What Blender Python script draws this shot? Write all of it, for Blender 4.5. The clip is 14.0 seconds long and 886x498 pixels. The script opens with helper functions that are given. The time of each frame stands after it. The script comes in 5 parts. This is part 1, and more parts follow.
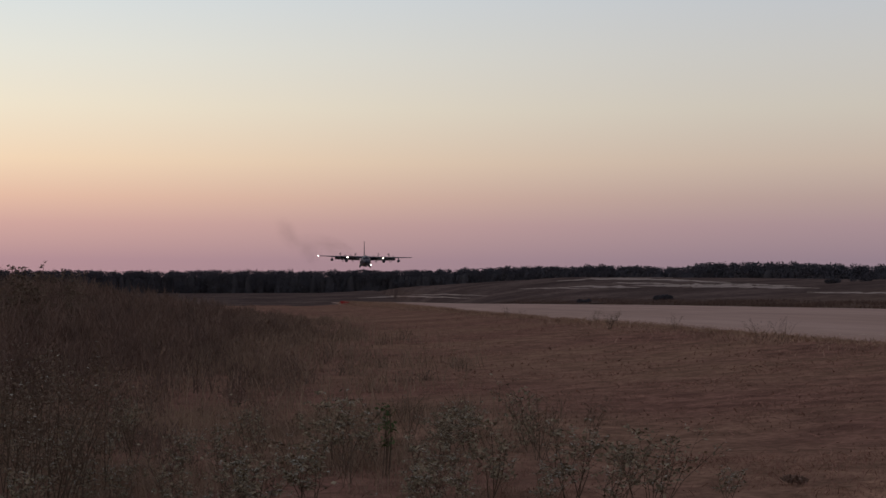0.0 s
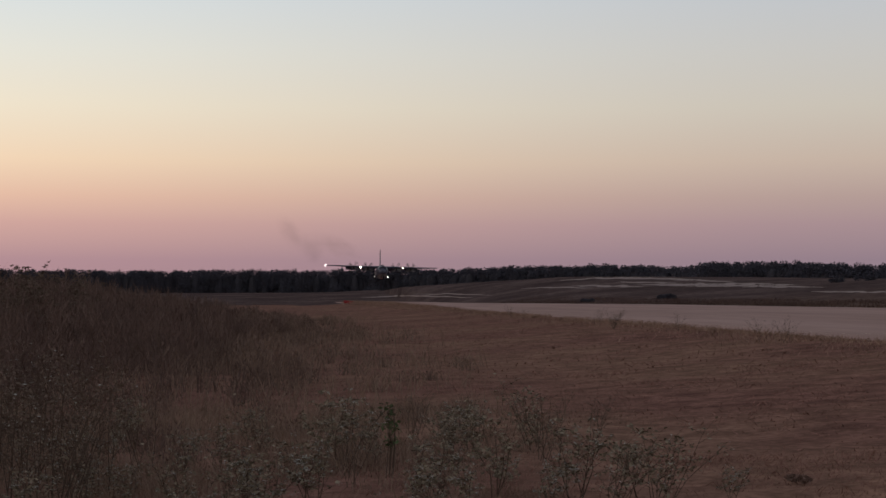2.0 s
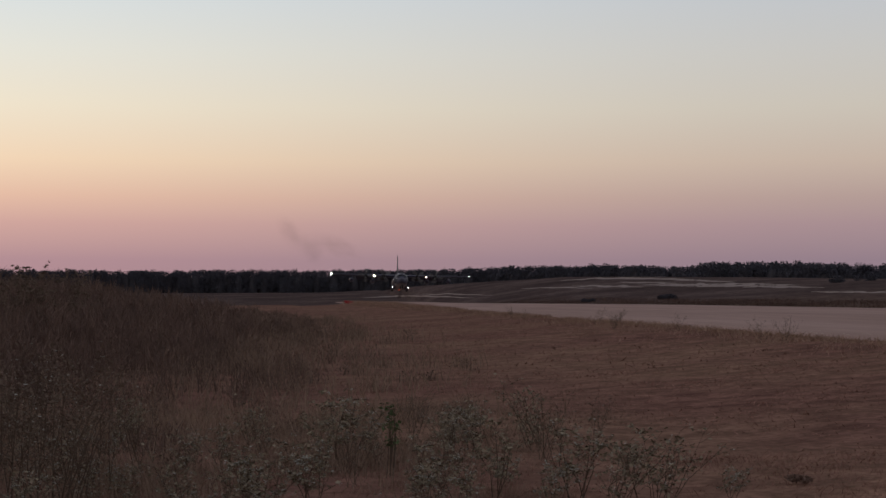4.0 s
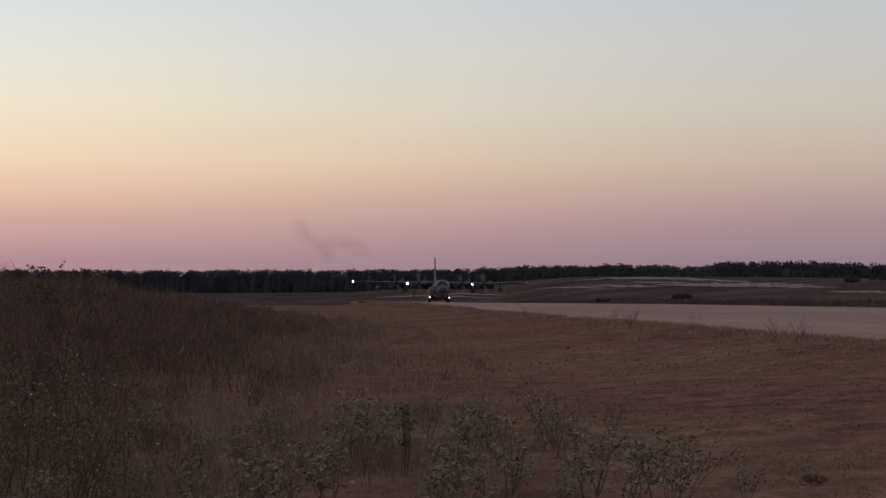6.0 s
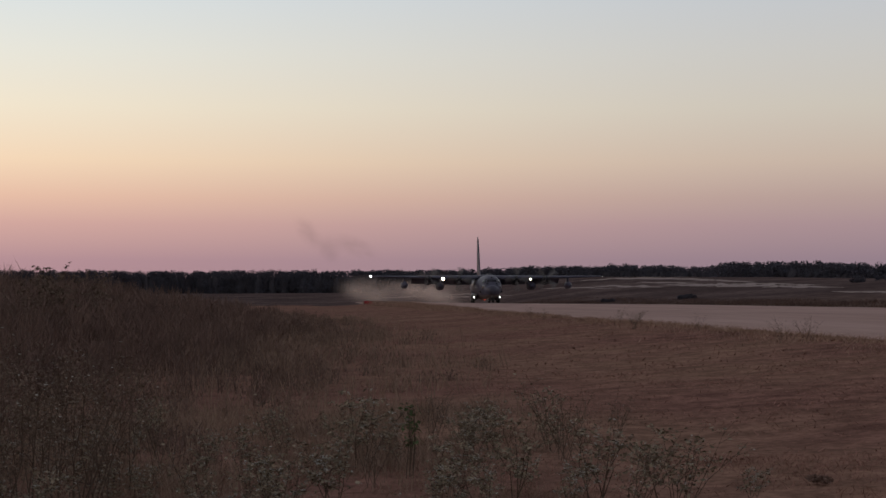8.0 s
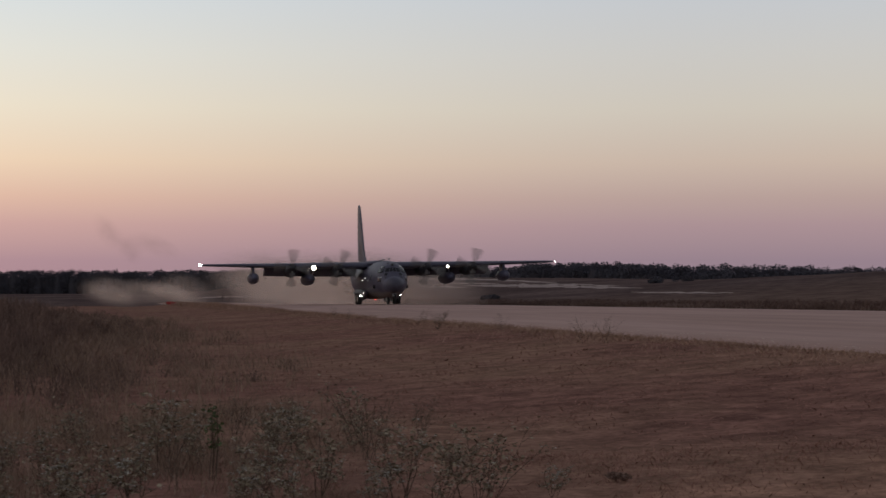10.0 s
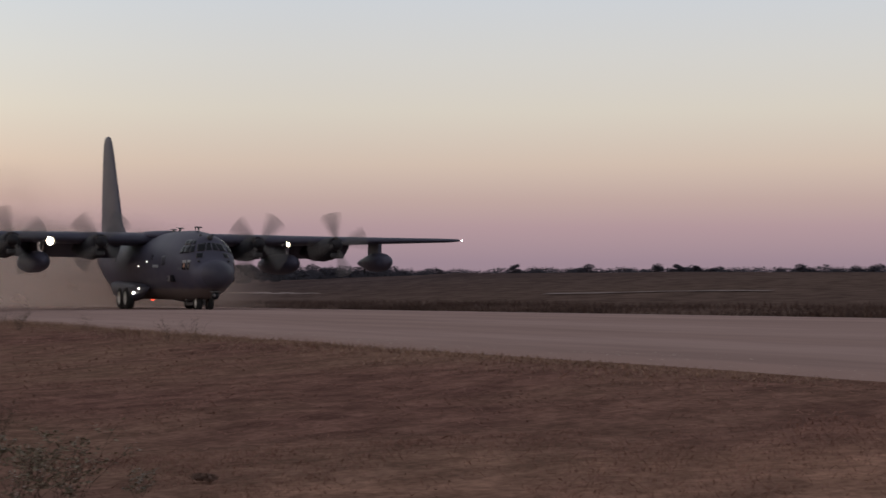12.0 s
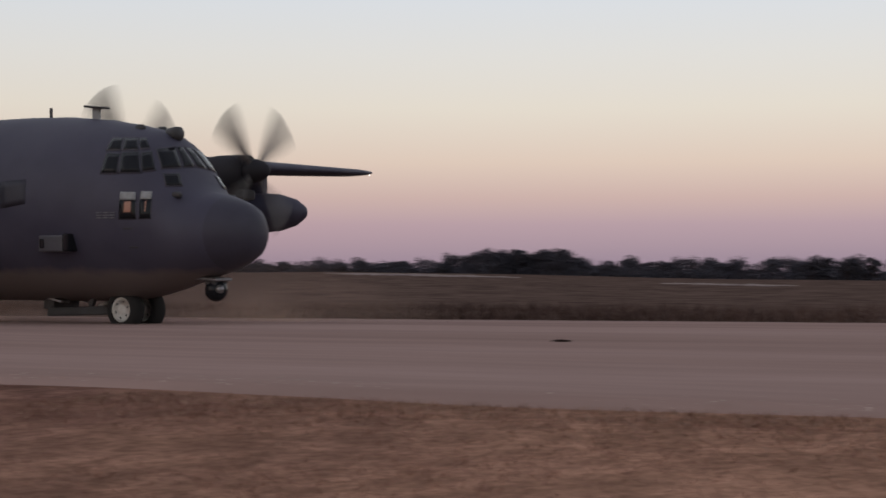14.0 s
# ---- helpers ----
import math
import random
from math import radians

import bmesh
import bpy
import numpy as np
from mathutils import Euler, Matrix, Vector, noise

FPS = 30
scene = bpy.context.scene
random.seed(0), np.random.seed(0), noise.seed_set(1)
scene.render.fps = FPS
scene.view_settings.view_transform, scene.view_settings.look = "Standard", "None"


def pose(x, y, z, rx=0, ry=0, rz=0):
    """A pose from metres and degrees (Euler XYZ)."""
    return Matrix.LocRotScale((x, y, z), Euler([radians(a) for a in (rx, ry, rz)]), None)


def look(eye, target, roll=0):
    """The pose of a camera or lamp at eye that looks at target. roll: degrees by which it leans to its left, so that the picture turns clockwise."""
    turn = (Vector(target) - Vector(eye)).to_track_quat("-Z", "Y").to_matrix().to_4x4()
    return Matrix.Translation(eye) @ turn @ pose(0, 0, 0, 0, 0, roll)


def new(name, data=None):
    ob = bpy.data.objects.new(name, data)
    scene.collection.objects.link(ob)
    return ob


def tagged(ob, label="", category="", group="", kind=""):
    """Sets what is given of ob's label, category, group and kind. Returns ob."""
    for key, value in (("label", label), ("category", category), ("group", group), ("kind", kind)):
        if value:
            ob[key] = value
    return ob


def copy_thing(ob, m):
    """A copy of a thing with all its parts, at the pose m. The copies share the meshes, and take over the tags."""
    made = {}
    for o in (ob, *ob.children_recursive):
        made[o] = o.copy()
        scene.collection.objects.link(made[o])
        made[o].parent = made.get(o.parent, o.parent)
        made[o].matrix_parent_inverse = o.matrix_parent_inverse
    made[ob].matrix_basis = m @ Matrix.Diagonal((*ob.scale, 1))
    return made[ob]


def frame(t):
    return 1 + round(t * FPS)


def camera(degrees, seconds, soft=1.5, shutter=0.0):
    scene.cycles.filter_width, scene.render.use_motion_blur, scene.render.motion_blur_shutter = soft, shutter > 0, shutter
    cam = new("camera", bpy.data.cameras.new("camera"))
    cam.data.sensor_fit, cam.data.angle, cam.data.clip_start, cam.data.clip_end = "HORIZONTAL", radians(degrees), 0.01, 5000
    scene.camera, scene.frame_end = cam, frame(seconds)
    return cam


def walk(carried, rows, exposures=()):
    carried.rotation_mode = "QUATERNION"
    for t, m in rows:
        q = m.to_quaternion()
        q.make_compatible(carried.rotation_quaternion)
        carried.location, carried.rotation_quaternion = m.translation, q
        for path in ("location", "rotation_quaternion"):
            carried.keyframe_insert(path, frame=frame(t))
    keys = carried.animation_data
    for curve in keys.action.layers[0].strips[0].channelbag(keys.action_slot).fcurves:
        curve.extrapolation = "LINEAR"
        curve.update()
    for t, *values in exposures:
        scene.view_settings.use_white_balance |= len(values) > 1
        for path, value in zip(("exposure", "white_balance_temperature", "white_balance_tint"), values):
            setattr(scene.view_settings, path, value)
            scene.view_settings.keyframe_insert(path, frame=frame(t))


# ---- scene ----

# World axes: +X is the way the aircraft travels along the strip, +Y leads from the camera across the strip, z = 0 is the crown of the strip.
EYE = 0.45
PAN0, TILT0, ROLL0 = 175.12, 1.72, -0.11
CENTRE = 28.47      # centre line of the strip
NEAR, FAR = 12.0, 45.0   # its two edges
cam = camera(29.3, 14.0, soft=1.5, shutter=0.21)
PAN = [  # seconds, clockwise pan, tilt, roll
    (0.0, 0.0, -0.02, -0.02), (0.5, -0.144, -0.023, -0.01), (1.0, -0.054, -0.037, 0.01), (1.5, -0.141, -0.039, 0.02),
    (2.0, -0.12, -0.039, 0.02), (3.0, -0.11, -0.039, 0.018), (5.5, -0.426, -0.034, -0.01), (6.0, -0.622, -0.044, 0.01),
    (6.5, -0.763, -0.03, 0.02), (7.0, -0.92, -0.036, 0.03), (7.6, -1.0, -0.03, 0.05), (8.5, -0.2, -0.02, 0.08), (9.3, 1.86, -0.01, 0.09), (9.5, 3.01, -0.008, 0.09),
    (10.0, 5.80, -0.005, 0.07), (10.5, 8.96, 0.015, 0.02), (11.0, 12.85, 0.01, 0.0), (11.5, 15.49, 0.01, 0.0),
    (12.0, 19.67, 0.03, -0.06), (12.2, 22.26, 0.02, -0.06), (12.5, 27.05, 0.04, -0.06), (13.0, 33.2, 0.06, -0.08), (13.5, 42.0, 0.07, 0.02),
    (13.8, 48.4, 0.03, 0.04), (14.0, 54.3, -0.05, 0.07)]
walk(cam, [(t, pose(0, 0, EYE, 90 + TILT0 + p, ROLL0 + r, PAN0 - 90 - a)) for t, a, p, r in PAN],
     exposures=[(0.0, 0.02), (7.0, 0.02), (9.5, 0.08), (10.0, 0.08), (11.0, 0.18), (12.0, 0.22), (13.0, 0.26), (14.0, 0.36)])


def srgb(r, g, b):
    return tuple(((c / 255 + 0.055) / 1.055) ** 2.4 if c > 10 else c / 255 / 12.92 for c in (r, g, b)) + (1.0,)


# ---- sky after sunset ----
world = bpy.data.worlds.new("dusk_sky")
scene.world = world
world.use_nodes = True
wt = world.node_tree
wt.nodes.clear()


def wnode(kind, **values):
    n = wt.nodes.new(kind)
    for key, v in values.items():
        n.inputs[int(key[1:])].default_value = v
    return n


def sky_ramp(stops):
    n = wt.nodes.new("ShaderNodeValToRGB")
    els = n.color_ramp.elements
    while len(els) < len(stops):
        els.new(0.5)
    for e, (deg, col) in zip(els, stops):
        e.position = math.sqrt(math.sin(radians(deg)))
        e.color = srgb(*col)
    return n


coord = wt.nodes.new("ShaderNodeTexCoord")
split = wt.nodes.new("ShaderNodeSeparateXYZ")
wt.links.new(coord.outputs["Generated"], split.inputs[0])
up = wnode("ShaderNodeMath", _1=0.0)
up.operation = "MAXIMUM"
wt.links.new(split.outputs["Z"], up.inputs[0])
root = wnode("ShaderNodeMath", _1=0.5)
root.operation = "POWER"
wt.links.new(up.outputs[0], root.inputs[0])
warm = sky_ramp([(0.0, (170, 133, 144)), (1.3, (186, 147, 152)), (2.5, (217, 172, 162)), (3.4, (239, 196, 171)), (4.6, (252, 222, 189)),
                 (6.4, (248, 235, 211)), (8.2, (238, 236, 224)), (10.2, (224, 231, 232)), (20, (201, 205, 211)), (40, (165, 167, 176)), (90, (140, 142, 154))])
cool = sky_ramp([(0.0, (139, 122, 133)), (1.3, (150, 129, 140)), (2.5, (170, 144, 148)), (3.4, (183, 159, 153)), (4.6, (200, 181, 167)),
                 (6.4, (205, 197, 185)), (8.2, (202, 200, 196)), (10.2, (196, 200, 205)), (20, (182, 186, 194)), (40, (160, 163, 172)), (90, (138, 140, 152))])
# 0 towards the last glow, 1 away from it
side = wt.nodes.new("ShaderNodeMapRange")
side.interpolation_type = "SMOOTHSTEP"
side.inputs[1].default_value, side.inputs[2].default_value = -0.32, 0.36
wt.links.new(split.outputs["Y"], side.inputs[0])
mix = wt.nodes.new("ShaderNodeMix")
mix.data_type = "RGBA"
wt.links.new(side.outputs[0], mix.inputs[0])
for n, slot in ((warm, 6), (cool, 7)):
    wt.links.new(root.outputs[0], n.inputs[0])
    wt.links.new(n.outputs[0], mix.inputs[slot])
# the violet band opposite the glow
violet = sky_ramp([(0.0, (136, 121, 134)), (1.3, (146, 128, 141)), (2.5, (168, 145, 152)), (3.4, (188, 163, 157)), (4.6, (204, 185, 171)),
                   (6.4, (209, 201, 189)), (8.2, (206, 204, 200)), (10.2, (200, 204, 209)), (20, (186, 190, 198)), (40, (160, 163, 172)), (90, (138, 140, 152))])
wt.links.new(root.outputs[0], violet.inputs[0])
turned = wt.nodes.new("ShaderNodeMapRange")
turned.interpolation_type = "SMOOTHSTEP"
turned.inputs[1].default_value, turned.inputs[2].default_value = 0.6, 0.96
wt.links.new(split.outputs["Y"], turned.inputs[0])
mix2 = wt.nodes.new("ShaderNodeMix")
mix2.data_type = "RGBA"
wt.links.new(turned.outputs[0], mix2.inputs[0])
wt.links.new(mix.outputs[2], mix2.inputs[6])
wt.links.new(violet.outputs[0], mix2.inputs[7])
bg = wnode("ShaderNodeBackground", _1=0.95)
wt.links.new(mix2.outputs[2], bg.inputs[0])
wo = wt.nodes.new("ShaderNodeOutputWorld")
wt.links.new(bg.outputs[0], wo.inputs[0])

# the afterglow, low and wide, from the side of the setting sun
glow = new("afterglow", bpy.data.lights.new("afterglow", "SUN"))
glow.data.energy, glow.data.angle, glow.data.color = 0.22, radians(40), (1.0, 0.74, 0.58)
glow.matrix_world = look((-60, -120, 30), (0, 0, 0))


# ---- materials ----
def material(name, colour, second=None, rough=0.85, metal=0.0, scale=3.0, bump=0.0, bump_scale=30.0, spread=0.5, stretch=(1, 1, 1), random_tone=0.0, third=None, big=0.15, sheen=0.0, grit=None, bare=None, streak=None, paler=None):
    m = bpy.data.materials.new(name)
    m.use_nodes = True
    nt = m.node_tree
    b = nt.nodes["Principled BSDF"]
    b.inputs["Roughness"].default_value = rough
    b.inputs["Metallic"].default_value = metal
    b.inputs["Specular IOR Level"].default_value = sheen
    second = second or tuple(c * 0.7 for c in colour)
    tc = nt.nodes.new("ShaderNodeTexCoord")
    mp = nt.nodes.new("ShaderNodeMapping")
    mp.inputs["Scale"].default_value = stretch
    nt.links.new(tc.outputs["Object"], mp.inputs[0])
    fine = nt.nodes.new("ShaderNodeTexNoise")
    fine.inputs["Scale"].default_value, fine.inputs["Detail"].default_value = scale, 6
    nt.links.new(mp.outputs[0], fine.inputs["Vector"])
    ramp = nt.nodes.new("ShaderNodeMapRange")
    ramp.inputs[1].default_value, ramp.inputs[2].default_value = 0.5 - spread / 2, 0.5 + spread / 2
    nt.links.new(fine.outputs[0], ramp.inputs[0])
    mx = nt.nodes.new("ShaderNodeMix")
    mx.data_type = "RGBA"
    mx.inputs[6].default_value, mx.inputs[7].default_value = (*colour, 1), (*second, 1)
    nt.links.new(ramp.outputs[0], mx.inputs[0])
    out = mx.outputs[2]
    if third:
        wide = nt.nodes.new("ShaderNodeTexNoise")
        wide.inputs["Scale"].default_value, wide.inputs["Detail"].default_value = big, 4
        nt.links.new(mp.outputs[0], wide.inputs["Vector"])
        wr = nt.nodes.new("ShaderNodeMapRange")
        wr.inputs[1].default_value, wr.inputs[2].default_value = 0.42, 0.62
        nt.links.new(wide.outputs[0], wr.inputs[0])
        m2 = nt.nodes.new("ShaderNodeMix")
        m2.data_type = "RGBA"
        nt.links.new(wr.outputs[0], m2.inputs[0])
        nt.links.new(out, m2.inputs[6])
        m2.inputs[7].default_value = (*third, 1)
        out = m2.outputs[2]
    if bare:   # a second soil that takes over along x between two places, with a broken border
        sp = nt.nodes.new("ShaderNodeSeparateXYZ")
        nt.links.new(tc.outputs["Object"], sp.inputs[0])
        ed = nt.nodes.new("ShaderNodeTexNoise")
        ed.inputs["Scale"].default_value, ed.inputs["Detail"].default_value = 0.8, 5
        nt.links.new(tc.outputs["Object"], ed.inputs["Vector"])
        ad = nt.nodes.new("ShaderNodeMath")
        ad.operation = "MULTIPLY_ADD"
        ad.inputs[1].default_value = 10.0
        nt.links.new(ed.outputs[0], ad.inputs[0])
        nt.links.new(sp.outputs["X"], ad.inputs[2])
        br = nt.nodes.new("ShaderNodeMapRange")
        br.inputs[1].default_value, br.inputs[2].default_value = bare[1] + 5, bare[2] + 5
        nt.links.new(ad.outputs[0], br.inputs[0])
        bx = nt.nodes.new("ShaderNodeMix")
        bx.data_type = "RGBA"
        nt.links.new(br.outputs[0], bx.inputs[0])
        nt.links.new(out, bx.inputs[6])
        bx.inputs[7].default_value = (*bare[0], 1)
        out = bx.outputs[2]
    if streak:   # long drifts of thick and thin growth along x
        sm = nt.nodes.new("ShaderNodeMapping")
        sm.inputs["Scale"].default_value = (streak[0], streak[1], 1)
        nt.links.new(tc.outputs["Object"], sm.inputs[0])
        sn = nt.nodes.new("ShaderNodeTexNoise")
        sn.inputs["Scale"].default_value, sn.inputs["Detail"].default_value, sn.inputs["Distortion"].default_value = 1.0, 5, 0.6
        nt.links.new(sm.outputs[0], sn.inputs["Vector"])
        sr = nt.nodes.new("ShaderNodeMapRange")
        sr.inputs[1].default_value, sr.inputs[2].default_value, sr.inputs[3].default_value, sr.inputs[4].default_value = 0.36, 0.64, streak[2], streak[3]
        nt.links.new(sn.outputs[0], sr.inputs[0])
        sh = nt.nodes.new("ShaderNodeHueSaturation")
        nt.links.new(sr.outputs[0], sh.inputs["Value"])
        nt.links.new(out, sh.inputs["Color"])
        out = sh.outputs[0]
    if paler:   # a paler colour below a height, with a broken border
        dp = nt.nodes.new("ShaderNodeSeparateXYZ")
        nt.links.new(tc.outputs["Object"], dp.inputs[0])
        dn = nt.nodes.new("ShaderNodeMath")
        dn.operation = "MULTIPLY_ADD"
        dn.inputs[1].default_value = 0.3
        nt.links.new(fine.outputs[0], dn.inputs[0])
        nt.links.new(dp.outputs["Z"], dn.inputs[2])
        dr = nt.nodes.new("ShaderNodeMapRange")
        dr.inputs[1].default_value, dr.inputs[2].default_value = paler[1] + 0.23, paler[1] + 0.07
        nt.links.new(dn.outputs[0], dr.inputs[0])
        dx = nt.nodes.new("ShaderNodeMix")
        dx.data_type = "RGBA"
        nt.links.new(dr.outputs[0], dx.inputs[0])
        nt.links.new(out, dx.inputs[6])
        dx.inputs[7].default_value = (*paler[0], 1)
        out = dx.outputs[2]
    if grit:   # small light and dark tufts
        gn = nt.nodes.new("ShaderNodeTexNoise")
        gn.inputs["Scale"].default_value, gn.inputs["Detail"].default_value, gn.inputs["Roughness"].default_value = grit[0], 4, 0.65
        nt.links.new(mp.outputs[0], gn.inputs["Vector"])
        gr = nt.nodes.new("ShaderNodeMapRange")
        gr.inputs[1].default_value, gr.inputs[2].default_value, gr.inputs[3].default_value, gr.inputs[4].default_value = 0.34, 0.66, grit[1], grit[2]
        nt.links.new(gn.outputs[0], gr.inputs[0])
        gh = nt.nodes.new("ShaderNodeHueSaturation")
        nt.links.new(gr.outputs[0], gh.inputs["Value"])
        nt.links.new(out, gh.inputs["Color"])
        out = gh.outputs[0]
    if random_tone:
        geo = nt.nodes.new("ShaderNodeNewGeometry")
        mr = nt.nodes.new("ShaderNodeMapRange")
        mr.inputs[3].default_value, mr.inputs[4].default_value = 1 - random_tone, 1 + random_tone
        nt.links.new(geo.outputs["Random Per Island"], mr.inputs[0])
        hs = nt.nodes.new("ShaderNodeHueSaturation")
        nt.links.new(mr.outputs[0], hs.inputs["Value"])
        nt.links.new(out, hs.inputs["Color"])
        out = hs.outputs[0]
    nt.links.new(out, b.inputs["Base Color"])
    if bump:
        bn = nt.nodes.new("ShaderNodeTexNoise")
        bn.inputs["Scale"].default_value, bn.inputs["Detail"].default_value = bump_scale, 5
        nt.links.new(mp.outputs[0], bn.inputs["Vector"])
        bp = nt.nodes.new("ShaderNodeBump")
        bp.inputs["Strength"].default_value, bp.inputs["Distance"].default_value = bump, 0.05
        nt.links.new(bn.outputs[0], bp.inputs["Height"])
        nt.links.new(bp.outputs[0], b.inputs["Normal"])
    return m


def glowing(name, colour, strength):
    m = bpy.data.materials.new(name)
    m.use_nodes = True
    b = m.node_tree.nodes["Principled BSDF"]
    b.inputs["Base Color"].default_value = (0.03, 0.03, 0.03, 1)
    b.inputs["Emission Color"].default_value = (*colour, 1)
    b.inputs["Emission Strength"].default_value = strength
    return m


def vapour(name, colour, density, ragged):
    """Thin dust or smoke: opacity fades from the middle of a puff to its rim and is broken up by noise."""
    m = bpy.data.materials.new(name)
    m.use_nodes = True
    nt = m.node_tree
    nt.nodes.clear()
    tc = nt.nodes.new("ShaderNodeTexCoord")
    flat = nt.nodes.new("ShaderNodeVectorMath")
    flat.operation = "MULTIPLY"
    flat.inputs[1].default_value = (1, 0, 1)
    nt.links.new(tc.outputs["Object"], flat.inputs[0])
    ln = nt.nodes.new("ShaderNodeVectorMath")
    ln.operation = "LENGTH"
    nt.links.new(flat.outputs[0], ln.inputs[0])
    fade = nt.nodes.new("ShaderNodeMapRange")
    fade.interpolation_type = "SMOOTHERSTEP"
    fade.inputs[1].default_value, fade.inputs[2].default_value = 1.0, 0.0
    fade.inputs[3].default_value, fade.inputs[4].default_value = 0.0, density
    nt.links.new(ln.outputs["Value"], fade.inputs[0])
    info = nt.nodes.new("ShaderNodeObjectInfo")
    nz = nt.nodes.new("ShaderNodeTexNoise")
    nz.noise_dimensions = "4D"
    nz.inputs["Scale"].default_value, nz.inputs["Detail"].default_value = 1.8, 5
    wv = nt.nodes.new("ShaderNodeMath")
    wv.operation = "MULTIPLY"
    wv.inputs[1].default_value = 40
    nt.links.new(info.outputs["Random"], wv.inputs[0])
    nt.links.new(wv.outputs[0], nz.inputs["W"])
    nt.links.new(tc.outputs["Object"], nz.inputs["Vector"])
    nr = nt.nodes.new("ShaderNodeMapRange")
    nr.inputs[1].default_value, nr.inputs[2].default_value = 0.5 - ragged, 0.5 + ragged
    nt.links.new(nz.outputs[0], nr.inputs[0])
    mul = nt.nodes.new("ShaderNodeMath")
    mul.operation = "MULTIPLY"
    nt.links.new(fade.outputs[0], mul.inputs[0])
    nt.links.new(nr.outputs[0], mul.inputs[1])
    tr = nt.nodes.new("ShaderNodeBsdfTransparent")
    df = nt.nodes.new("ShaderNodeBsdfDiffuse")
    df.inputs[0].default_value = (*colour, 1)
    ms = nt.nodes.new("ShaderNodeMixShader")
    nt.links.new(mul.outputs[0], ms.inputs[0])
    nt.links.new(tr.outputs[0], ms.inputs[1])
    nt.links.new(df.outputs[0], ms.inputs[2])
    o = nt.nodes.new("ShaderNodeOutputMaterial")
    nt.links.new(ms.outputs[0], o.inputs[0])
    return m


M_GROUND = material("dry_mown_grass", (0.185, 0.101, 0.080), (0.120, 0.064, 0.053), 0.95, scale=1.3, bump=0.9, bump_scale=5, spread=0.35, stretch=(1, 1, 1), third=(0.182, 0.108, 0.080), big=0.12, grit=(9.0, 0.72, 1.2), streak=(1.7, 1.7, 0.82, 1.24), bare=((0.33, 0.187, 0.13), -13.0, -4.0))
M_STRIP = material("packed_clay_and_gravel", (0.325, 0.224, 0.198), (0.265, 0.182, 0.161), 0.9, scale=0.6, bump=0.25, bump_scale=8, spread=0.5, stretch=(0.12, 1, 1), third=(0.345, 0.242, 0.216), big=0.25, grit=(2.5, 0.94, 1.05))
M_SAND = material("pale_sand", (0.31, 0.255, 0.24), (0.17, 0.135, 0.125), 0.95, scale=0.4)
M_FIELD = material("rough_far_grass", (0.080, 0.056, 0.053), (0.049, 0.036, 0.035), 0.95, scale=0.06, bump=0.6, bump_scale=1, spread=0.35, third=(0.102, 0.074, 0.070), big=0.03, grit=(0.5, 0.65, 1.3), bare=((0.106, 0.072, 0.060), -250.0, -130.0))
M_STRAW = material("dry_grass_blades", (0.265, 0.147, 0.116), (0.18, 0.098, 0.080), 0.9, scale=0.5, random_tone=0.25)
M_TALL = material("dry_tall_grass", (0.245, 0.168, 0.125), (0.16, 0.108, 0.085), 0.9, scale=0.25, random_tone=0.25)
M_BRUSH = material("dark_brush_stems", (0.162, 0.106, 0.087), (0.088, 0.060, 0.053), 0.9, scale=0.6, spread=0.3, random_tone=0.25)
M_CLUMP = material("dead_weed_clumps", (0.205, 0.140, 0.109), (0.120, 0.083, 0.068), 0.9, scale=0.6, spread=0.3, random_tone=0.25)
M_LEAF = material("dull_green_weed_leaf", (0.235, 0.195, 0.143), (0.12, 0.10, 0.075), 0.75, scale=4, random_tone=0.5)
M_BLOOM = material("grey_seed_heads", (0.34, 0.33, 0.30), (0.2, 0.19, 0.17), 0.9, scale=6, random_tone=0.3)
M_STEM = material("weed_stem", (0.10, 0.072, 0.058), None, 0.8, scale=8)
M_PINE = material("pine_foliage", (0.062, 0.060, 0.073), (0.052, 0.051, 0.063), 0.9, scale=0.08, random_tone=0.06)
M_BARK = material("pine_bark", (0.06, 0.045, 0.038), None, 0.9, scale=2)
M_SKIN = material("matt_grey_paint", (0.052, 0.0495, 0.077), (0.039, 0.0375, 0.060), 0.55, scale=1.6, sheen=0.3, bump=0.06, bump_scale=3, spread=0.6, third=(0.058, 0.056, 0.082), big=0.45, paler=((0.128, 0.108, 0.105), 1.17))
M_NOSE = material("radome_grey", (0.046, 0.044, 0.064), (0.038, 0.037, 0.054), 0.5, scale=2.5, sheen=0.25)
M_DARK = material("dark_exhaust_grey", (0.045, 0.045, 0.05), (0.03, 0.03, 0.032), 0.6, scale=3, sheen=0.4)
M_TYRE = material("tyre_rubber", (0.022, 0.022, 0.023), None, 0.85, scale=5, sheen=0.3)
M_RIM = material("white_rim_paint", (0.62, 0.62, 0.60), (0.45, 0.44, 0.42), 0.5, scale=6, sheen=0.4)
M_METAL = material("bare_strut_metal", (0.30, 0.30, 0.31), (0.2, 0.2, 0.21), 0.4, 0.8, scale=6)
M_BLADE = material("propeller_blade_grey", (0.13, 0.122, 0.118), (0.09, 0.086, 0.085), 0.5, scale=4, sheen=0.4)
M_PANE = material("cockpit_glass", (0.008, 0.009, 0.012), (0.012, 0.013, 0.016), 0.1, scale=2, sheen=0.16)
M_FRAME = material("window_frame_paint", (0.052, 0.050, 0.068), None, 0.5, scale=3, sheen=0.4)
M_MARK = material("pale_stencil_paint", (0.32, 0.33, 0.34), None, 0.6, scale=8)
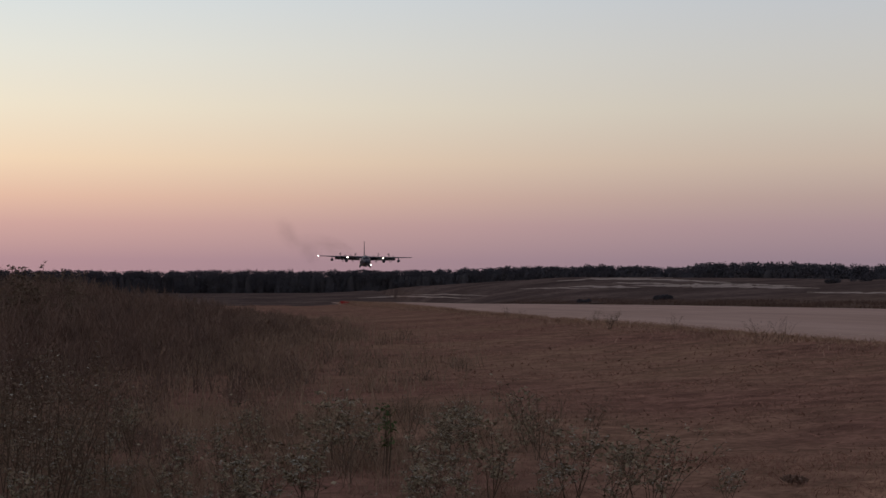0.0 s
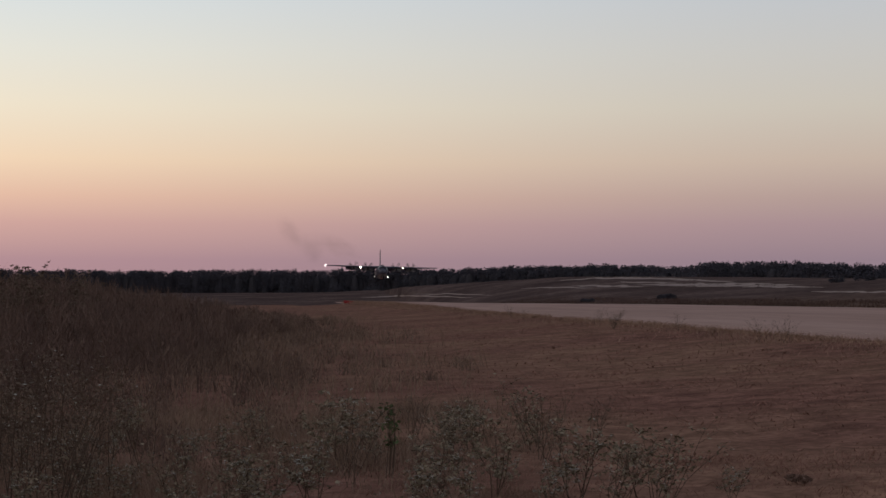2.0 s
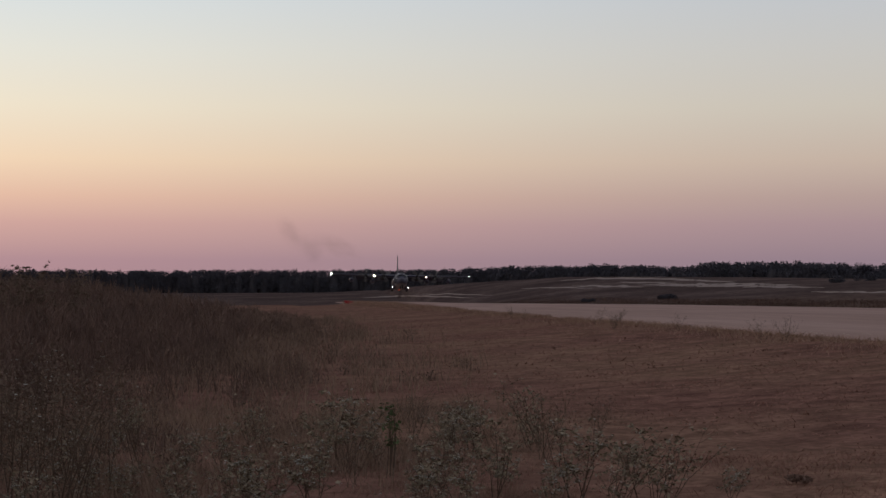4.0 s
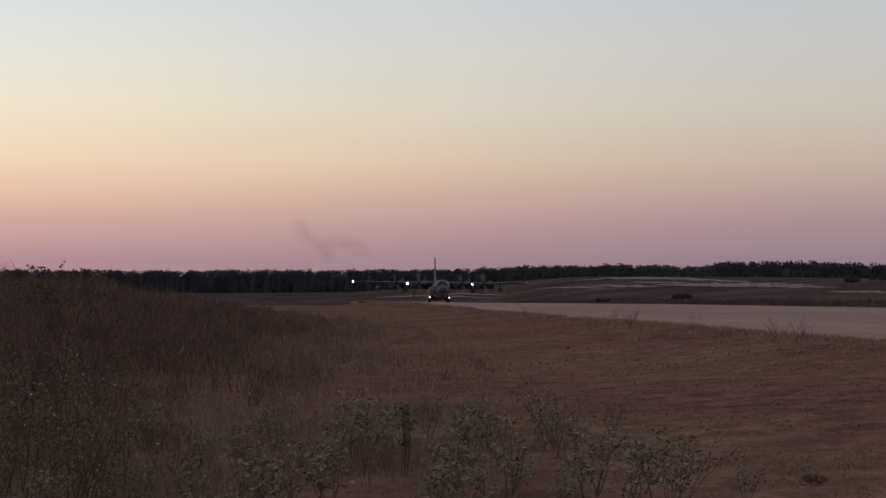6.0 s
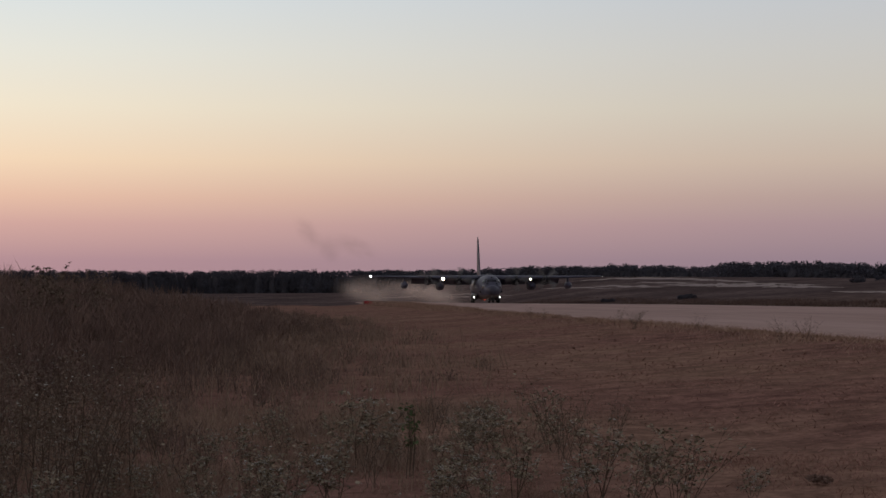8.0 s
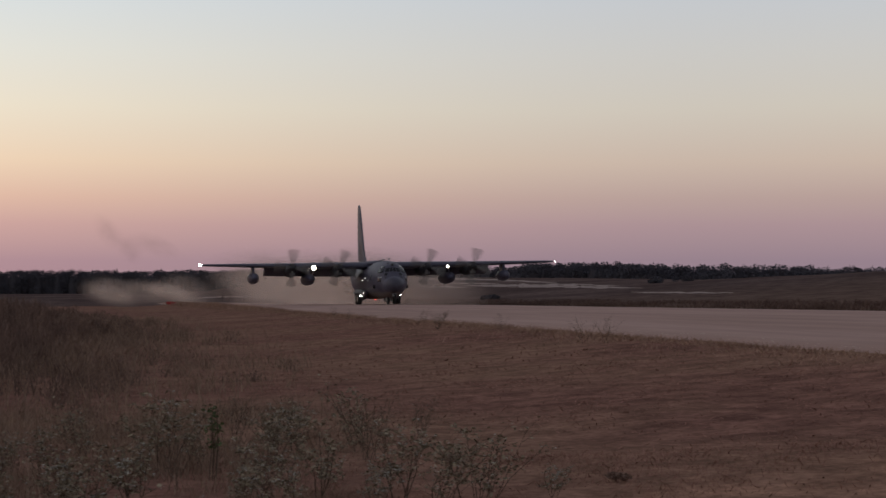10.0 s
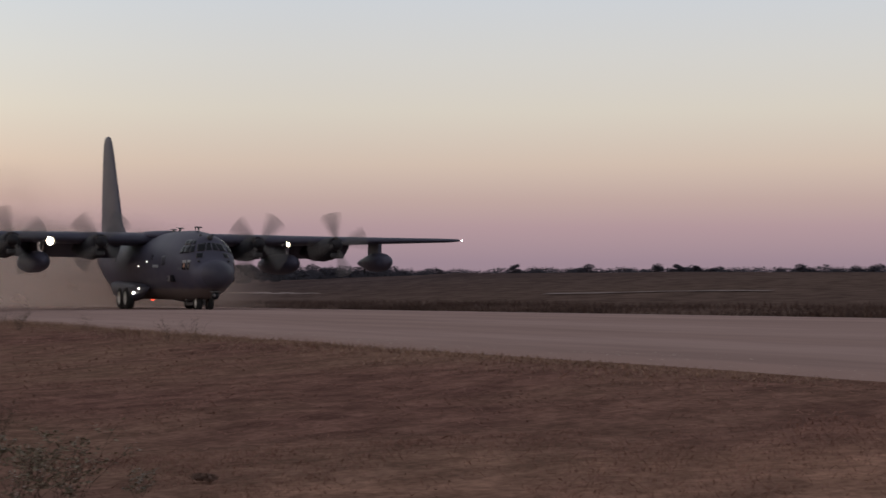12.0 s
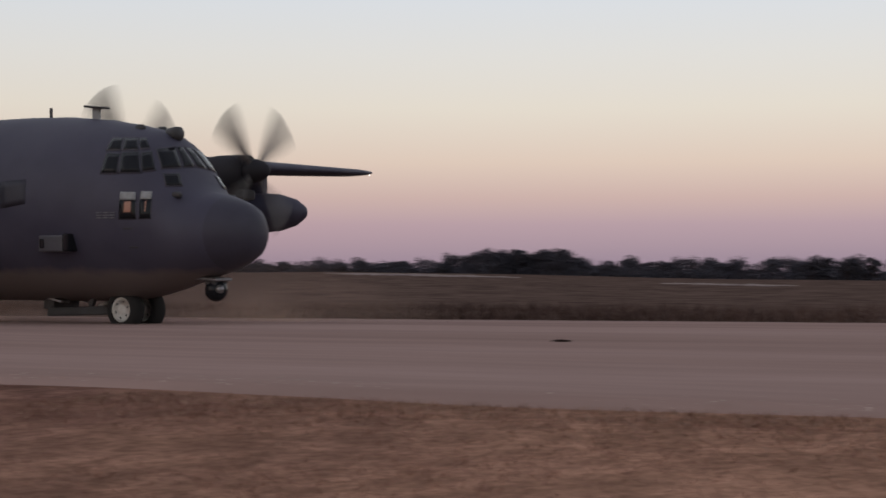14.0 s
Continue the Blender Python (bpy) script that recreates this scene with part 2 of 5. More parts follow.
M_STENCIL = material("faded_stencil_paint", (0.19, 0.19, 0.205), (0.09, 0.09, 0.10), 0.6, scale=8)
M_HATCH = material("dark_hatch_paint", (0.031, 0.030, 0.044), None, 0.55, scale=3, sheen=0.4)
M_BOX = material("sensor_box_paint", (0.072, 0.071, 0.085), (0.05, 0.05, 0.062), 0.5, scale=3, sheen=0.4)
M_DRY = material("dried_weed_leaf", (0.165, 0.122, 0.095), (0.09, 0.066, 0.053), 0.85, scale=4, random_tone=0.3)
M_GREEN = material("green_weed_leaf", (0.075, 0.10, 0.048), (0.05, 0.066, 0.034), 0.7, scale=4, random_tone=0.3)
M_SOOT = material("sooty_nacelle_paint", (0.026, 0.025, 0.031), (0.016, 0.015, 0.018), 0.7, scale=1.2, sheen=0.15, spread=0.4)
M_RED = material("red_panel_cloth", (0.34, 0.045, 0.05), (0.24, 0.03, 0.035), 0.7, scale=2)
M_WHITE = material("white_canopy_cloth", (0.75, 0.76, 0.78), (0.6, 0.62, 0.65), 0.7, scale=2)
M_BLUE = material("blue_tarpaulin", (0.085, 0.12, 0.24), (0.06, 0.09, 0.18), 0.6, scale=2)
M_CLOD = material("dark_earth", (0.040, 0.028, 0.024), (0.025, 0.018, 0.016), 0.95, scale=8, bump=0.8, bump_scale=14)
M_LANDING = glowing("landing_lamp_glow", (1.0, 0.80, 0.56), 45)
M_SMALL = glowing("taxi_lamp_glow", (1.0, 0.95, 0.88), 12)
M_FAINT = glowing("side_lamp_glow", (1.0, 0.95, 0.88), 1.6)
M_TIP = glowing("wing_tip_lamp_glow", (1.0, 0.95, 0.9), 20)
M_LOWGLOW = glowing("low_pane_glow", (1.0, 0.42, 0.28), 0.10)
M_DUST = vapour("hanging_dust", (0.60, 0.48, 0.42), 0.62, 0.28)
M_HAZE = vapour("propeller_wash_haze", (0.24, 0.19, 0.19), 0.11, 0.3)
M_SMOKE = vapour("exhaust_smoke", (0.12, 0.09, 0.095), 0.125, 0.28)


# ---- mesh helpers ----
def mesh_object(name, verts, faces, mat, smooth=False):
    me = bpy.data.meshes.new(name)
    me.from_pydata([tuple(map(float, v)) for v in verts], [], [tuple(map(int, f)) for f in faces])
    me.materials.append(mat)
    if smooth:
        me.polygons.foreach_set("use_smooth", [True] * len(me.polygons))
    me.update()
    return new(name, me)


def part(name, ob, parent, label=""):
    ob.name = name
    ob.parent = parent
    if label:
        tagged(ob, label)
    return ob


def loft(name, rings, mat, smooth=True, caps=True):
    """A skin over rings of equal length."""
    n = len(rings[0])
    verts = [v for r in rings for v in r]
    faces = []
    for i in range(len(rings) - 1):
        for j in range(n):
            k = (j + 1) % n
            faces.append((i * n + j, i * n + k, (i + 1) * n + k, (i + 1) * n + j))
    if caps:
        faces.append(tuple(range(n))[::-1])
        faces.append(tuple(range((len(rings) - 1) * n, len(rings) * n)))
    return mesh_object(name, verts, faces, mat, smooth)


def pod(name, stations, mat, y=0.0, z=0.0, n=20, flat=1.0):
    """A body of revolution along x from stations (x, radius)."""
    rings = [[(x, y + r * math.cos(2 * math.pi * j / n), z + flat * r * math.sin(2 * math.pi * j / n)) for j in range(n)] for x, r in stations]
    return loft(name, rings, mat)


def slab(name, size, at, mat, bevel=0.02, rot=(0, 0, 0)):
    bm = bmesh.new()
    bmesh.ops.create_cube(bm, size=1, matrix=pose(*at, *rot) @ Matrix.Diagonal((*size, 1)))
    if bevel:
        bmesh.ops.bevel(bm, geom=bm.edges[:], offset=bevel, segments=2, affect="EDGES", profile=0.5)
    me = bpy.data.meshes.new(name)
    bm.to_mesh(me)
    bm.free()
    me.materials.append(mat)
    return new(name, me)


def airfoil(le, te, y, z, thick, axis="y", n=9):
    """A closed section from leading edge x = le to trailing edge x = te."""
    c = le - te
    prof = lambda u: 5 * thick * (0.2969 * math.sqrt(u) - 0.126 * u - 0.3516 * u * u + 0.2843 * u ** 3 - 0.1015 * u ** 4)
    us = [0.5 - 0.5 * math.cos(math.pi * i / n) for i in range(n + 1)]
    loop = [(u, prof(u)) for u in us[::-1]] + [(u, -0.75 * prof(u)) if axis == "y" else (u, -prof(u)) for u in us[1:-1]]
    if axis == "y":
        return [(le - u * c, y, z + h) for u, h in loop]
    return [(le - u * c, y + h, z) for u, h in loop]


def hash01(*a):
    return (math.sin(sum(v * k for v, k in zip(a, (12.9898, 78.233, 37.719)))) * 43758.5453) % 1.0


# ---- the lie of the land ----
RIDGE = [(0, 0.5, 160), (95, 0.5, 160), (104, 0.52, 165), (112, 0.62, 170), (119, 0.78, 180), (125, 0.86, 190), (130, 0.80, 200), (131.7, 0.71, 205), (135.2, 0.71, 218), (137, 0.92, 228), (147, 0.96, 260), (155, 0.9, 320),
         (160.5, 0.66, 380), (165, 0.72, 560), (171, 0.74, 680), (175, 0.5, 740), (179, 0.24, 800), (183, 0.2, 850), (200, 0.2, 900), (270, 0.2, 900), (360, 0.5, 200)]
RA, RE, RD = (np.array(v, float) for v in zip(*RIDGE))


def across(y):
    """Height of the ground across the strip: verge, crowned strip, far verge."""
    return float(np.interp(y, [-60, -20, 0, 4, 8, NEAR, 20, CENTRE, 37, FAR, FAR + 3, FAR + 8], [-0.7, -1.0, -1.12, -1.0, -0.72, -0.38, -0.2, -0.13, -0.15, -0.23, -0.42, -0.3]))


def fall(x):
    """The strip falls away gently towards its far end."""
    return -0.45 * min(1.15, max(0.0, (-x - 200) / 230))


def land(x, y):
    a = math.degrees(math.atan2(y, x)) % 360
    r = math.hypot(x, y)
    rough = 0.05 * noise.noise((x * 0.35, y * 0.35, 0)) + 0.10 * noise.noise((x * 0.06, y * 0.06, 3))
    if y <= FAR:
        z = across(y) + fall(x)
        if NEAR - 0.5 < y < FAR + 0.5:
            z -= 0.06
            rough = 0
        if y < -20 or r > 150:
            z += rough * 2
        if x < -420:   # the strip ends in rising ground
            far = EYE + 900 * math.tan(radians(float(np.interp(a, RA, RE))))
            if r > 720:
                z += (far - z) * min(1, (r - 720) / 300)
        return z + rough
    e, d = float(np.interp(a, RA, RE)), float(np.interp(a, RA, RD))
    r0 = FAR / max(math.sin(radians(a)), 0.03)
    top = EYE + d * math.tan(radians(e))
    if r <= d:
        t = (r - r0) / max(d - r0, 1)
        t = min(max(t, 0), 1)
        bank = 0.15 * min(1, (y - FAR) / 6)
        return -0.25 + fall(x) * (1 - t) + bank + (top + 0.2) * (0.35 * t + 0.65 * t * t * (3 - 2 * t)) * 1.0 + rough * min(1, 2 * t + 0.2) * min(3, 1 + r / 150) * (1 - t * 0.7)
    t = min(1, (r - d) / (0.5 * d))
    return top - (3.5 if a < 163 else 0.5) * t * t * (3 - 2 * t) + rough


def lines(spec):
    out = []
    for a, b, step in spec:
        out += list(np.arange(a, b, step))
    return out


xs = lines([(-4000, -1400, 260), (-1400, -500, 25), (-500, -180, 6), (-180, -70, 2), (-70, 20, 0.8), (20, 100, 8), (100, 4000, 300)]) + [4000]
ys = lines([(-4000, -200, 300), (-200, -60, 14), (-60, -20, 2), (-20, NEAR - 0.4, 0.8), (NEAR - 0.4, NEAR + 0.8, 0.4), (NEAR + 0.8, FAR, 3), (FAR, FAR + 12, 0.8), (FAR + 12, 100, 3), (100, 330, 8), (330, 900, 40), (900, 4000, 300)]) + [4000]
gv = [(x, y, land(x, y)) for x in xs for y in ys]
ny = len(ys)
gf = [(i * ny + j, (i + 1) * ny + j, (i + 1) * ny + j + 1, i * ny + j + 1) for i in range(len(xs) - 1) for j in range(ny - 1)]
ground = mesh_object("ground", gv, gf, M_GROUND, True)
ground.data.materials.append(M_FIELD)
cut = ys.index(min(ys, key=lambda v: abs(v - FAR)))
for p in ground.data.polygons:
    j = p.index % (ny - 1)
    i = p.index // (ny - 1)
    if j >= cut or xs[i] < -480:
        p.material_index = 1
tagged(ground, "dry mown grass verge running into rough brown fields", "ground", kind="structure")

# the landing strip, crowned, with ragged edges
sx = lines([(-640, -200, 4), (-200, -80, 1.5), (-80, 30, 0.5), (30, 600, 20)]) + [600]
cross = [NEAR - 0.6, NEAR, NEAR + 0.6, 15, 18, 22, 25, CENTRE, 32, 36, 40, FAR - 1.5, FAR - 0.3, FAR, FAR + 0.25]
sv, sf = [], []
for x in sx:
    for k, y in enumerate(cross):
        wob = 0.4 * noise.noise((x * 0.22, 0, 5)) + 0.35 * noise.noise((x * 0.04, 0, 9)) + 0.42 if k < 3 else (0.25 * noise.noise((x * 0.1, 0, 15)) if k > 10 else 0)
        z = across(y) + fall(x) + 0.03
        if k == 0 or k == len(cross) - 1:
            z -= 0.25
        sv.append((x, y + wob, z + 0.012 * noise.noise((x * 0.5, y * 0.8, 1))))
nc = len(cross)
for i in range(len(sx) - 1):
    for k in range(nc - 1):
        sf.append((i * nc + k, (i + 1) * nc + k, (i + 1) * nc + k + 1, i * nc + k + 1))
strip = tagged(mesh_object("runway", sv, sf, M_STRIP, True), "pale packed clay landing strip", "runway", kind="structure")


def ribbon(name, points, width, mat, lift=0.25):
    """A track that follows the land through points (x, y)."""
    verts, faces = [], []
    for i in range(len(points) - 1):
        a, b = Vector(points[i]), Vector(points[i + 1])
        steps = max(2, int((b - a).length / 8))
        side_way = Vector((-(b - a).y, (b - a).x)).normalized()
        for s in range(steps + (i == len(points) - 2)):
            p = a + (b - a) * s / steps
            w = width * max(0.05, 0.6 + 0.8 * noise.noise((p.x * 0.03, p.y * 0.03, 2)) + 0.5 * noise.noise((p.x * 0.11, p.y * 0.11, 4)))
            for q in (-1, -0.3, 0.3, 1):
                v = p + side_way * q * w
                verts.append((v.x, v.y, land(v.x, v.y) + lift))
    for i in range(len(verts) // 4 - 1):
        for k in range(3):
            faces.append((i * 4 + k, i * 4 + k + 1, i * 4 + k + 5, i * 4 + k + 4))
    return tagged(mesh_object(name, verts, faces, mat, True), "pale sandy track across the brown field", "track", kind="structure")


def polar(deg, r):
    return (r * math.cos(radians(deg)), r * math.sin(radians(deg)))

# ---- the transport aircraft: x forward, y to its left, origin on the ground under the nose wheels ----
aircraft = tagged(new("transport_aircraft"), "dull grey four-engined military transport aircraft with its lamps lit", "aircraft")
HULL = [(3.42, 1.90, 1.98, 0.05), (3.40, 1.70, 2.18, 0.22), (3.33, 1.54, 2.36, 0.40), (3.18, 1.40, 2.52, 0.58), (2.95, 1.28, 2.64, 0.76), (2.65, 1.17, 2.74, 0.94), (2.3, 1.07, 2.82, 1.10), (2.05, 1.0, 2.88, 1.2),
        (1.9, 0.96, 3.06, 1.25), (1.56, 0.85, 3.55, 1.37), (1.2, 0.74, 3.98, 1.5), (0.95, 0.68, 4.15, 1.58), (0.7, 0.62, 4.23, 1.66), (0.3, 0.55, 4.33, 1.76), (-0.7, 0.5, 4.5, 1.9), (-1.9, 0.48, 4.62, 2.0),
        (-3, 0.48, 4.65, 2.08), (-14.5, 0.48, 4.65, 2.15), (-16.5, 0.75, 4.65, 2.12), (-19, 1.75, 4.65, 1.9), (-22, 2.95, 4.6, 1.4), (-24.6, 3.75, 4.5, 0.75), (-26.0, 4.1, 4.4, 0.15)]
HX, HLO, HHI, HW = (np.array(v, float)[::-1] for v in zip(*HULL))


def hull_y(x, z):
    lo, hi, w = (float(np.interp(x, HX, v)) for v in (HLO, HHI, HW))
    return w * math.sqrt(max(0.02, 1 - ((z - (lo + hi) / 2) / ((hi - lo) / 2)) ** 2))


def hull_ring(x, lo, hi, w, n=40):
    return [(x, w * math.cos(2 * math.pi * j / n), (lo + hi) / 2 + (hi - lo) / 2 * math.sin(2 * math.pi * j / n)) for j in range(n)]


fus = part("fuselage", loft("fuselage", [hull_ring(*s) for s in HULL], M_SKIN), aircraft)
fus.data.materials.append(M_NOSE)
for p in fus.data.polygons:
    if p.center.x > 2.6:
        p.material_index = 1


def hull_patch(name, corners, mat, parent, lift=0.012, depth=0.03, side=-1, label=""):
    """A pane or plate that follows the skin between four (x, z) corners."""
    n = 5
    verts, faces = [], []
    for layer in (lift, lift - depth):
        for i in range(n):
            for j in range(n):
                u, v = i / (n - 1), j / (n - 1)
                x = (corners[0][0] * (1 - u) + corners[3][0] * u) * (1 - v) + (corners[1][0] * (1 - u) + corners[2][0] * u) * v
                z = (corners[0][1] * (1 - u) + corners[3][1] * u) * (1 - v) + (corners[1][1] * (1 - u) + corners[2][1] * u) * v
                y = hull_y(x, z)
                e = 0.02
                nx, nz = -(hull_y(x + e, z) - hull_y(x - e, z)) / (2 * e), -(hull_y(x, z + e) - hull_y(x, z - e)) / (2 * e)
                q = Vector((nx, 1, nz)).normalized() * layer
                verts.append((x + q.x, side * (y + q.y), z + q.z))
    for i in range(n - 1):
        for j in range(n - 1):
            a = i * n + j
            faces.append((a, a + 1, a + n + 1, a + n))
            a += n * n
            faces.append((a, a + n, a + n + 1, a + 1))
    ring = [i * n for i in range(n)] + [(n - 1) * n + j for j in range(1, n)] + [i * n + n - 1 for i in range(n - 2, -1, -1)] + list(range(n - 2, 0, -1))
    for a, b in zip(ring, ring[1:] + ring[:1]):
        faces.append((a, b, b + n * n, a + n * n))
    return part(name, mesh_object(name, verts, faces, mat, True), parent, label)


PANES = [  # eyebrow and side panes of the cockpit, (x, z) on the skin
    [(0.33, 3.735), (0.25, 3.98), (0.45, 3.98), (0.61, 3.73)], [(0.67, 3.73), (0.51, 3.98), (0.75, 3.975), (0.955, 3.74)], [(0.985, 3.755), (0.80, 3.975), (0.915, 3.975), (1.115, 3.77)],
    [(0.43, 3.225), (0.38, 3.645), (0.655, 3.62), (0.765, 3.22)], [(0.845, 3.23), (0.685, 3.655), (1.005, 3.665), (1.225, 3.23)], [(1.25, 3.255), (1.06, 3.65), (1.2, 3.68), (1.415, 3.295)]]
FRONT_PANES = [  # windscreen and chin panes, (y, z) seen from ahead
    [(0.87, 3.325), (0.74, 3.735), (0.29, 3.80), (0.44, 3.365)], [(0.98, 2.945), (0.91, 3.19), (0.58, 3.21), (0.67, 2.965)], [(0.36, 3.37), (0.22, 3.80), (0.04, 3.82), (0.04, 3.40)]]
LOW_PANES = [[(0.94, 2.255), (0.945, 2.635), (1.268, 2.645), (1.29, 2.255)], [(1.374, 2.255), (1.357, 2.645), (1.563, 2.655), (1.594, 2.265)]]


def front_patch(name, corners, mat, parent, lift=0.012, depth=0.03, side=-1, label=""):
    """A pane that follows the nose between four (y, z) corners seen from ahead."""
    n = 5
    verts, faces = [], []
    for layer in (lift, lift - depth):
        for i in range(n):
            for j in range(n):
                u, v = i / (n - 1), j / (n - 1)
                y, z = ((corners[0][k] * (1 - u) + corners[3][k] * u) * (1 - v) + (corners[1][k] * (1 - u) + corners[2][k] * u) * v for k in (0, 1))
                lo, hi = 0.2, 3.4
                for _ in range(24):
                    mid = (lo + hi) / 2
                    a, b, w = (float(np.interp(mid, HX, q)) for q in (HLO, HHI, HW))
                    inside = (y / w) ** 2 + ((z - (a + b) / 2) / ((b - a) / 2)) ** 2 < 1
                    lo, hi = (mid, hi) if inside else (lo, mid)
                q = Vector((0.72, 0.35, 0.6)).normalized() * layer
                verts.append((lo + q.x, side * (y + q.y), z + q.z))
    for i in range(n - 1):
        for j in range(n - 1):
            a = i * n + j
            faces.append((a, a + 1, a + n + 1, a + n))
            a += n * n
            faces.append((a, a + n, a + n + 1, a + 1))
    ring = [i * n for i in range(n)] + [(n - 1) * n + j for j in range(1, n)] + [i * n + n - 1 for i in range(n - 2, -1, -1)] + list(range(n - 2, 0, -1))
    for a, b in zip(ring, ring[1:] + ring[:1]):
        faces.append((a, b, b + n * n, a + n * n))
    return part(name, mesh_object(name, verts, faces, mat, True), parent, label)


def grown(c, k):
    mx, mz = sum(p[0] for p in c) / 4, sum(p[1] for p in c) / 4
    return [(mx + (x - mx) * (1 + k / max(0.05, abs(x - mx))), mz + (z - mz) * (1 + k / max(0.05, abs(z - mz)))) for x, z in c]


for s in (-1, 1):
    for c in PANES:
        fr = hull_patch("window_frame", grown(c, 0.03), M_FRAME, aircraft, 0.010, 0.02, s)
        hull_patch("pane", c, M_PANE, fr, 0.013, 0.01, s)
    for c in FRONT_PANES:
        fr = front_patch("window_frame", grown(c, 0.022), M_FRAME, aircraft, 0.012, 0.03, s)
        front_patch("pane", c, M_PANE, fr, 0.016, 0.01, s)
    for c in LOW_PANES:
        fr = hull_patch("window_frame", grown(c, 0.02), M_FRAME, aircraft, 0.006, 0.02, s)
        hull_patch("pane", c, M_PANE, fr, 0.012, 0.02, s)
        # a dim red emitting patch laid over the pane
        hull_patch("lit_panel", [(c[0][0] + 0.10, c[0][1] + 0.13), (c[1][0] + 0.10, c[1][1] - 0.03), (c[2][0] - 0.08, c[2][1] - 0.03), (c[3][0] - 0.10, c[3][1] + 0.13)], M_LOWGLOW, fr, 0.015, 0.015, s, "dim reddish glow on the lower window")
        hull_patch("blind", [(c[1][0], c[1][1] + 0.01), (c[1][0] - 0.01, c[1][1] + 0.18), (c[2][0] - 0.02, c[2][1] + 0.16), (c[2][0], c[2][1] + 0.0)], M_MARK, aircraft, 0.014, 0.02, s, "pale blind over the lower window")
    for k in range(3):
        x0 = 0.43 + 0.145 * k
        for z0 in (2.26, 2.315, 2.37):
            hull_patch("stencil_bar", [(x0, z0), (x0, z0 + 0.026), (x0 + 0.12, z0 + 0.026), (x0 + 0.12, z0)], M_STENCIL, aircraft, 0.008, 0.01, s)
    for x0, z0 in ((1.0, 2.03), (1.05, 1.64)):
        hull_patch("step_slot", [(x0, z0), (x0, z0 + 0.035), (x0 + 0.2, z0 + 0.03), (x0 + 0.2, z0)], M_DARK, aircraft, 0.006, 0.02, s)
    hull_patch("escape_hatch", [(-2.07, 2.5), (-2.14, 3.09), (-1.46, 3.12), (-1.40, 2.6)], M_HATCH, aircraft, 0.006, 0.02, s, "darker square hatch panel")
    hull_patch("pale_placard", [(-3.75, 2.40), (-3.75, 2.58), (-2.6, 2.58), (-2.6, 2.40)], M_MARK, aircraft, 0.008, 0.02, s, "pale rectangular placard")
    for xa, xb in ((-4.2, -3.85), (-13.0, -12.7)):
        hull_patch("cabin_window", [(xa, 2.9), (xa, 3.2), (xb, 3.2), (xb, 2.9)], M_PANE, aircraft, 0.008, 0.02, s)
    # slab-sided sensor box with a round port
    yb = hull_y(-0.6, 1.72)
    box = part("sensor_box", slab("sensor_box", (0.72, 0.44, 0.36), (-0.68, s * (yb - 0.02), 1.74), M_BOX, 0.04), aircraft, "boxy sensor fairing on the cheek")
    part("port_hole", slab("port_hole", (0.12, 0.03, 0.2), (-0.92, s * (yb + 0.2), 1.74), M_PANE, 0.03), box)
    # solid block, its black stands for the shade inside the open end
    part("exhaust_slot", slab("exhaust_slot", (0.16, 0.46, 0.38), (-0.27, s * (yb - 0.02), 1.76), M_PANE, 0.04), box, "black block standing in for the open end of the fairing")
    # main gear fairing
    rings = []
    for x, h, w, zc in ((-5.6, 0.05, 0.05, 1.2), (-6.4, 0.28, 0.2, 1.12), (-7.4, 0.48, 0.38, 1.02), (-8.6, 0.6, 0.55, 0.98), (-11.5, 0.64, 0.6, 1.0), (-13.0, 0.55, 0.5, 1.15), (-14.6, 0.2, 0.2, 1.4), (-15.0, 0.04, 0.04, 1.45)):
        rings.append([(x, s * 1.8 + w * math.cos(2 * math.pi * j / 20), zc + h * math.sin(2 * math.pi * j / 20)) for j in range(20)])
    part("gear_fairing", loft("gear_fairing", rings, M_NOSE), aircraft)


def wheel(name, x, y, r, width):
    n = 28
    prof = [(-0.5, 0.62), (-0.5, 0.86), (-0.38, 0.97), (-0.15, 1.0), (0.15, 1.0), (0.38, 0.97), (0.5, 0.86), (0.5, 0.62)]
    rings = [[(r * q * math.cos(2 * math.pi * j / n), width * p, r * q * math.sin(2 * math.pi * j / n)) for j in range(n)] for p, q in prof]
    tyre = part(name, loft(name, rings, M_TYRE, True, False), aircraft)
    tyre.location = (x, y, r - 0.12)
    for s in (-1, 1):
        dish = [(0.40, 0.63), (0.46, 0.60), (0.36, 0.5), (0.33, 0.3), (0.44, 0.22), (0.46, 0.02)]
        rr = [[(r * q * math.cos(2 * math.pi * j / n), s * width * p, r * q * math.sin(2 * math.pi * j / n)) for j in range(n)] for p, q in dish]
        rim = part("rim", loft("rim", rr, M_RIM), tyre, "dusty white wheel rim")
        for k in range(6):
            a = k * math.pi / 3
            part("bolt", slab("bolt", (0.05, 0.04, 0.05), (0.4 * r * math.cos(a), s * width * 0.36, 0.4 * r * math.sin(a)), M_DARK, 0.01), tyre)
    return tyre


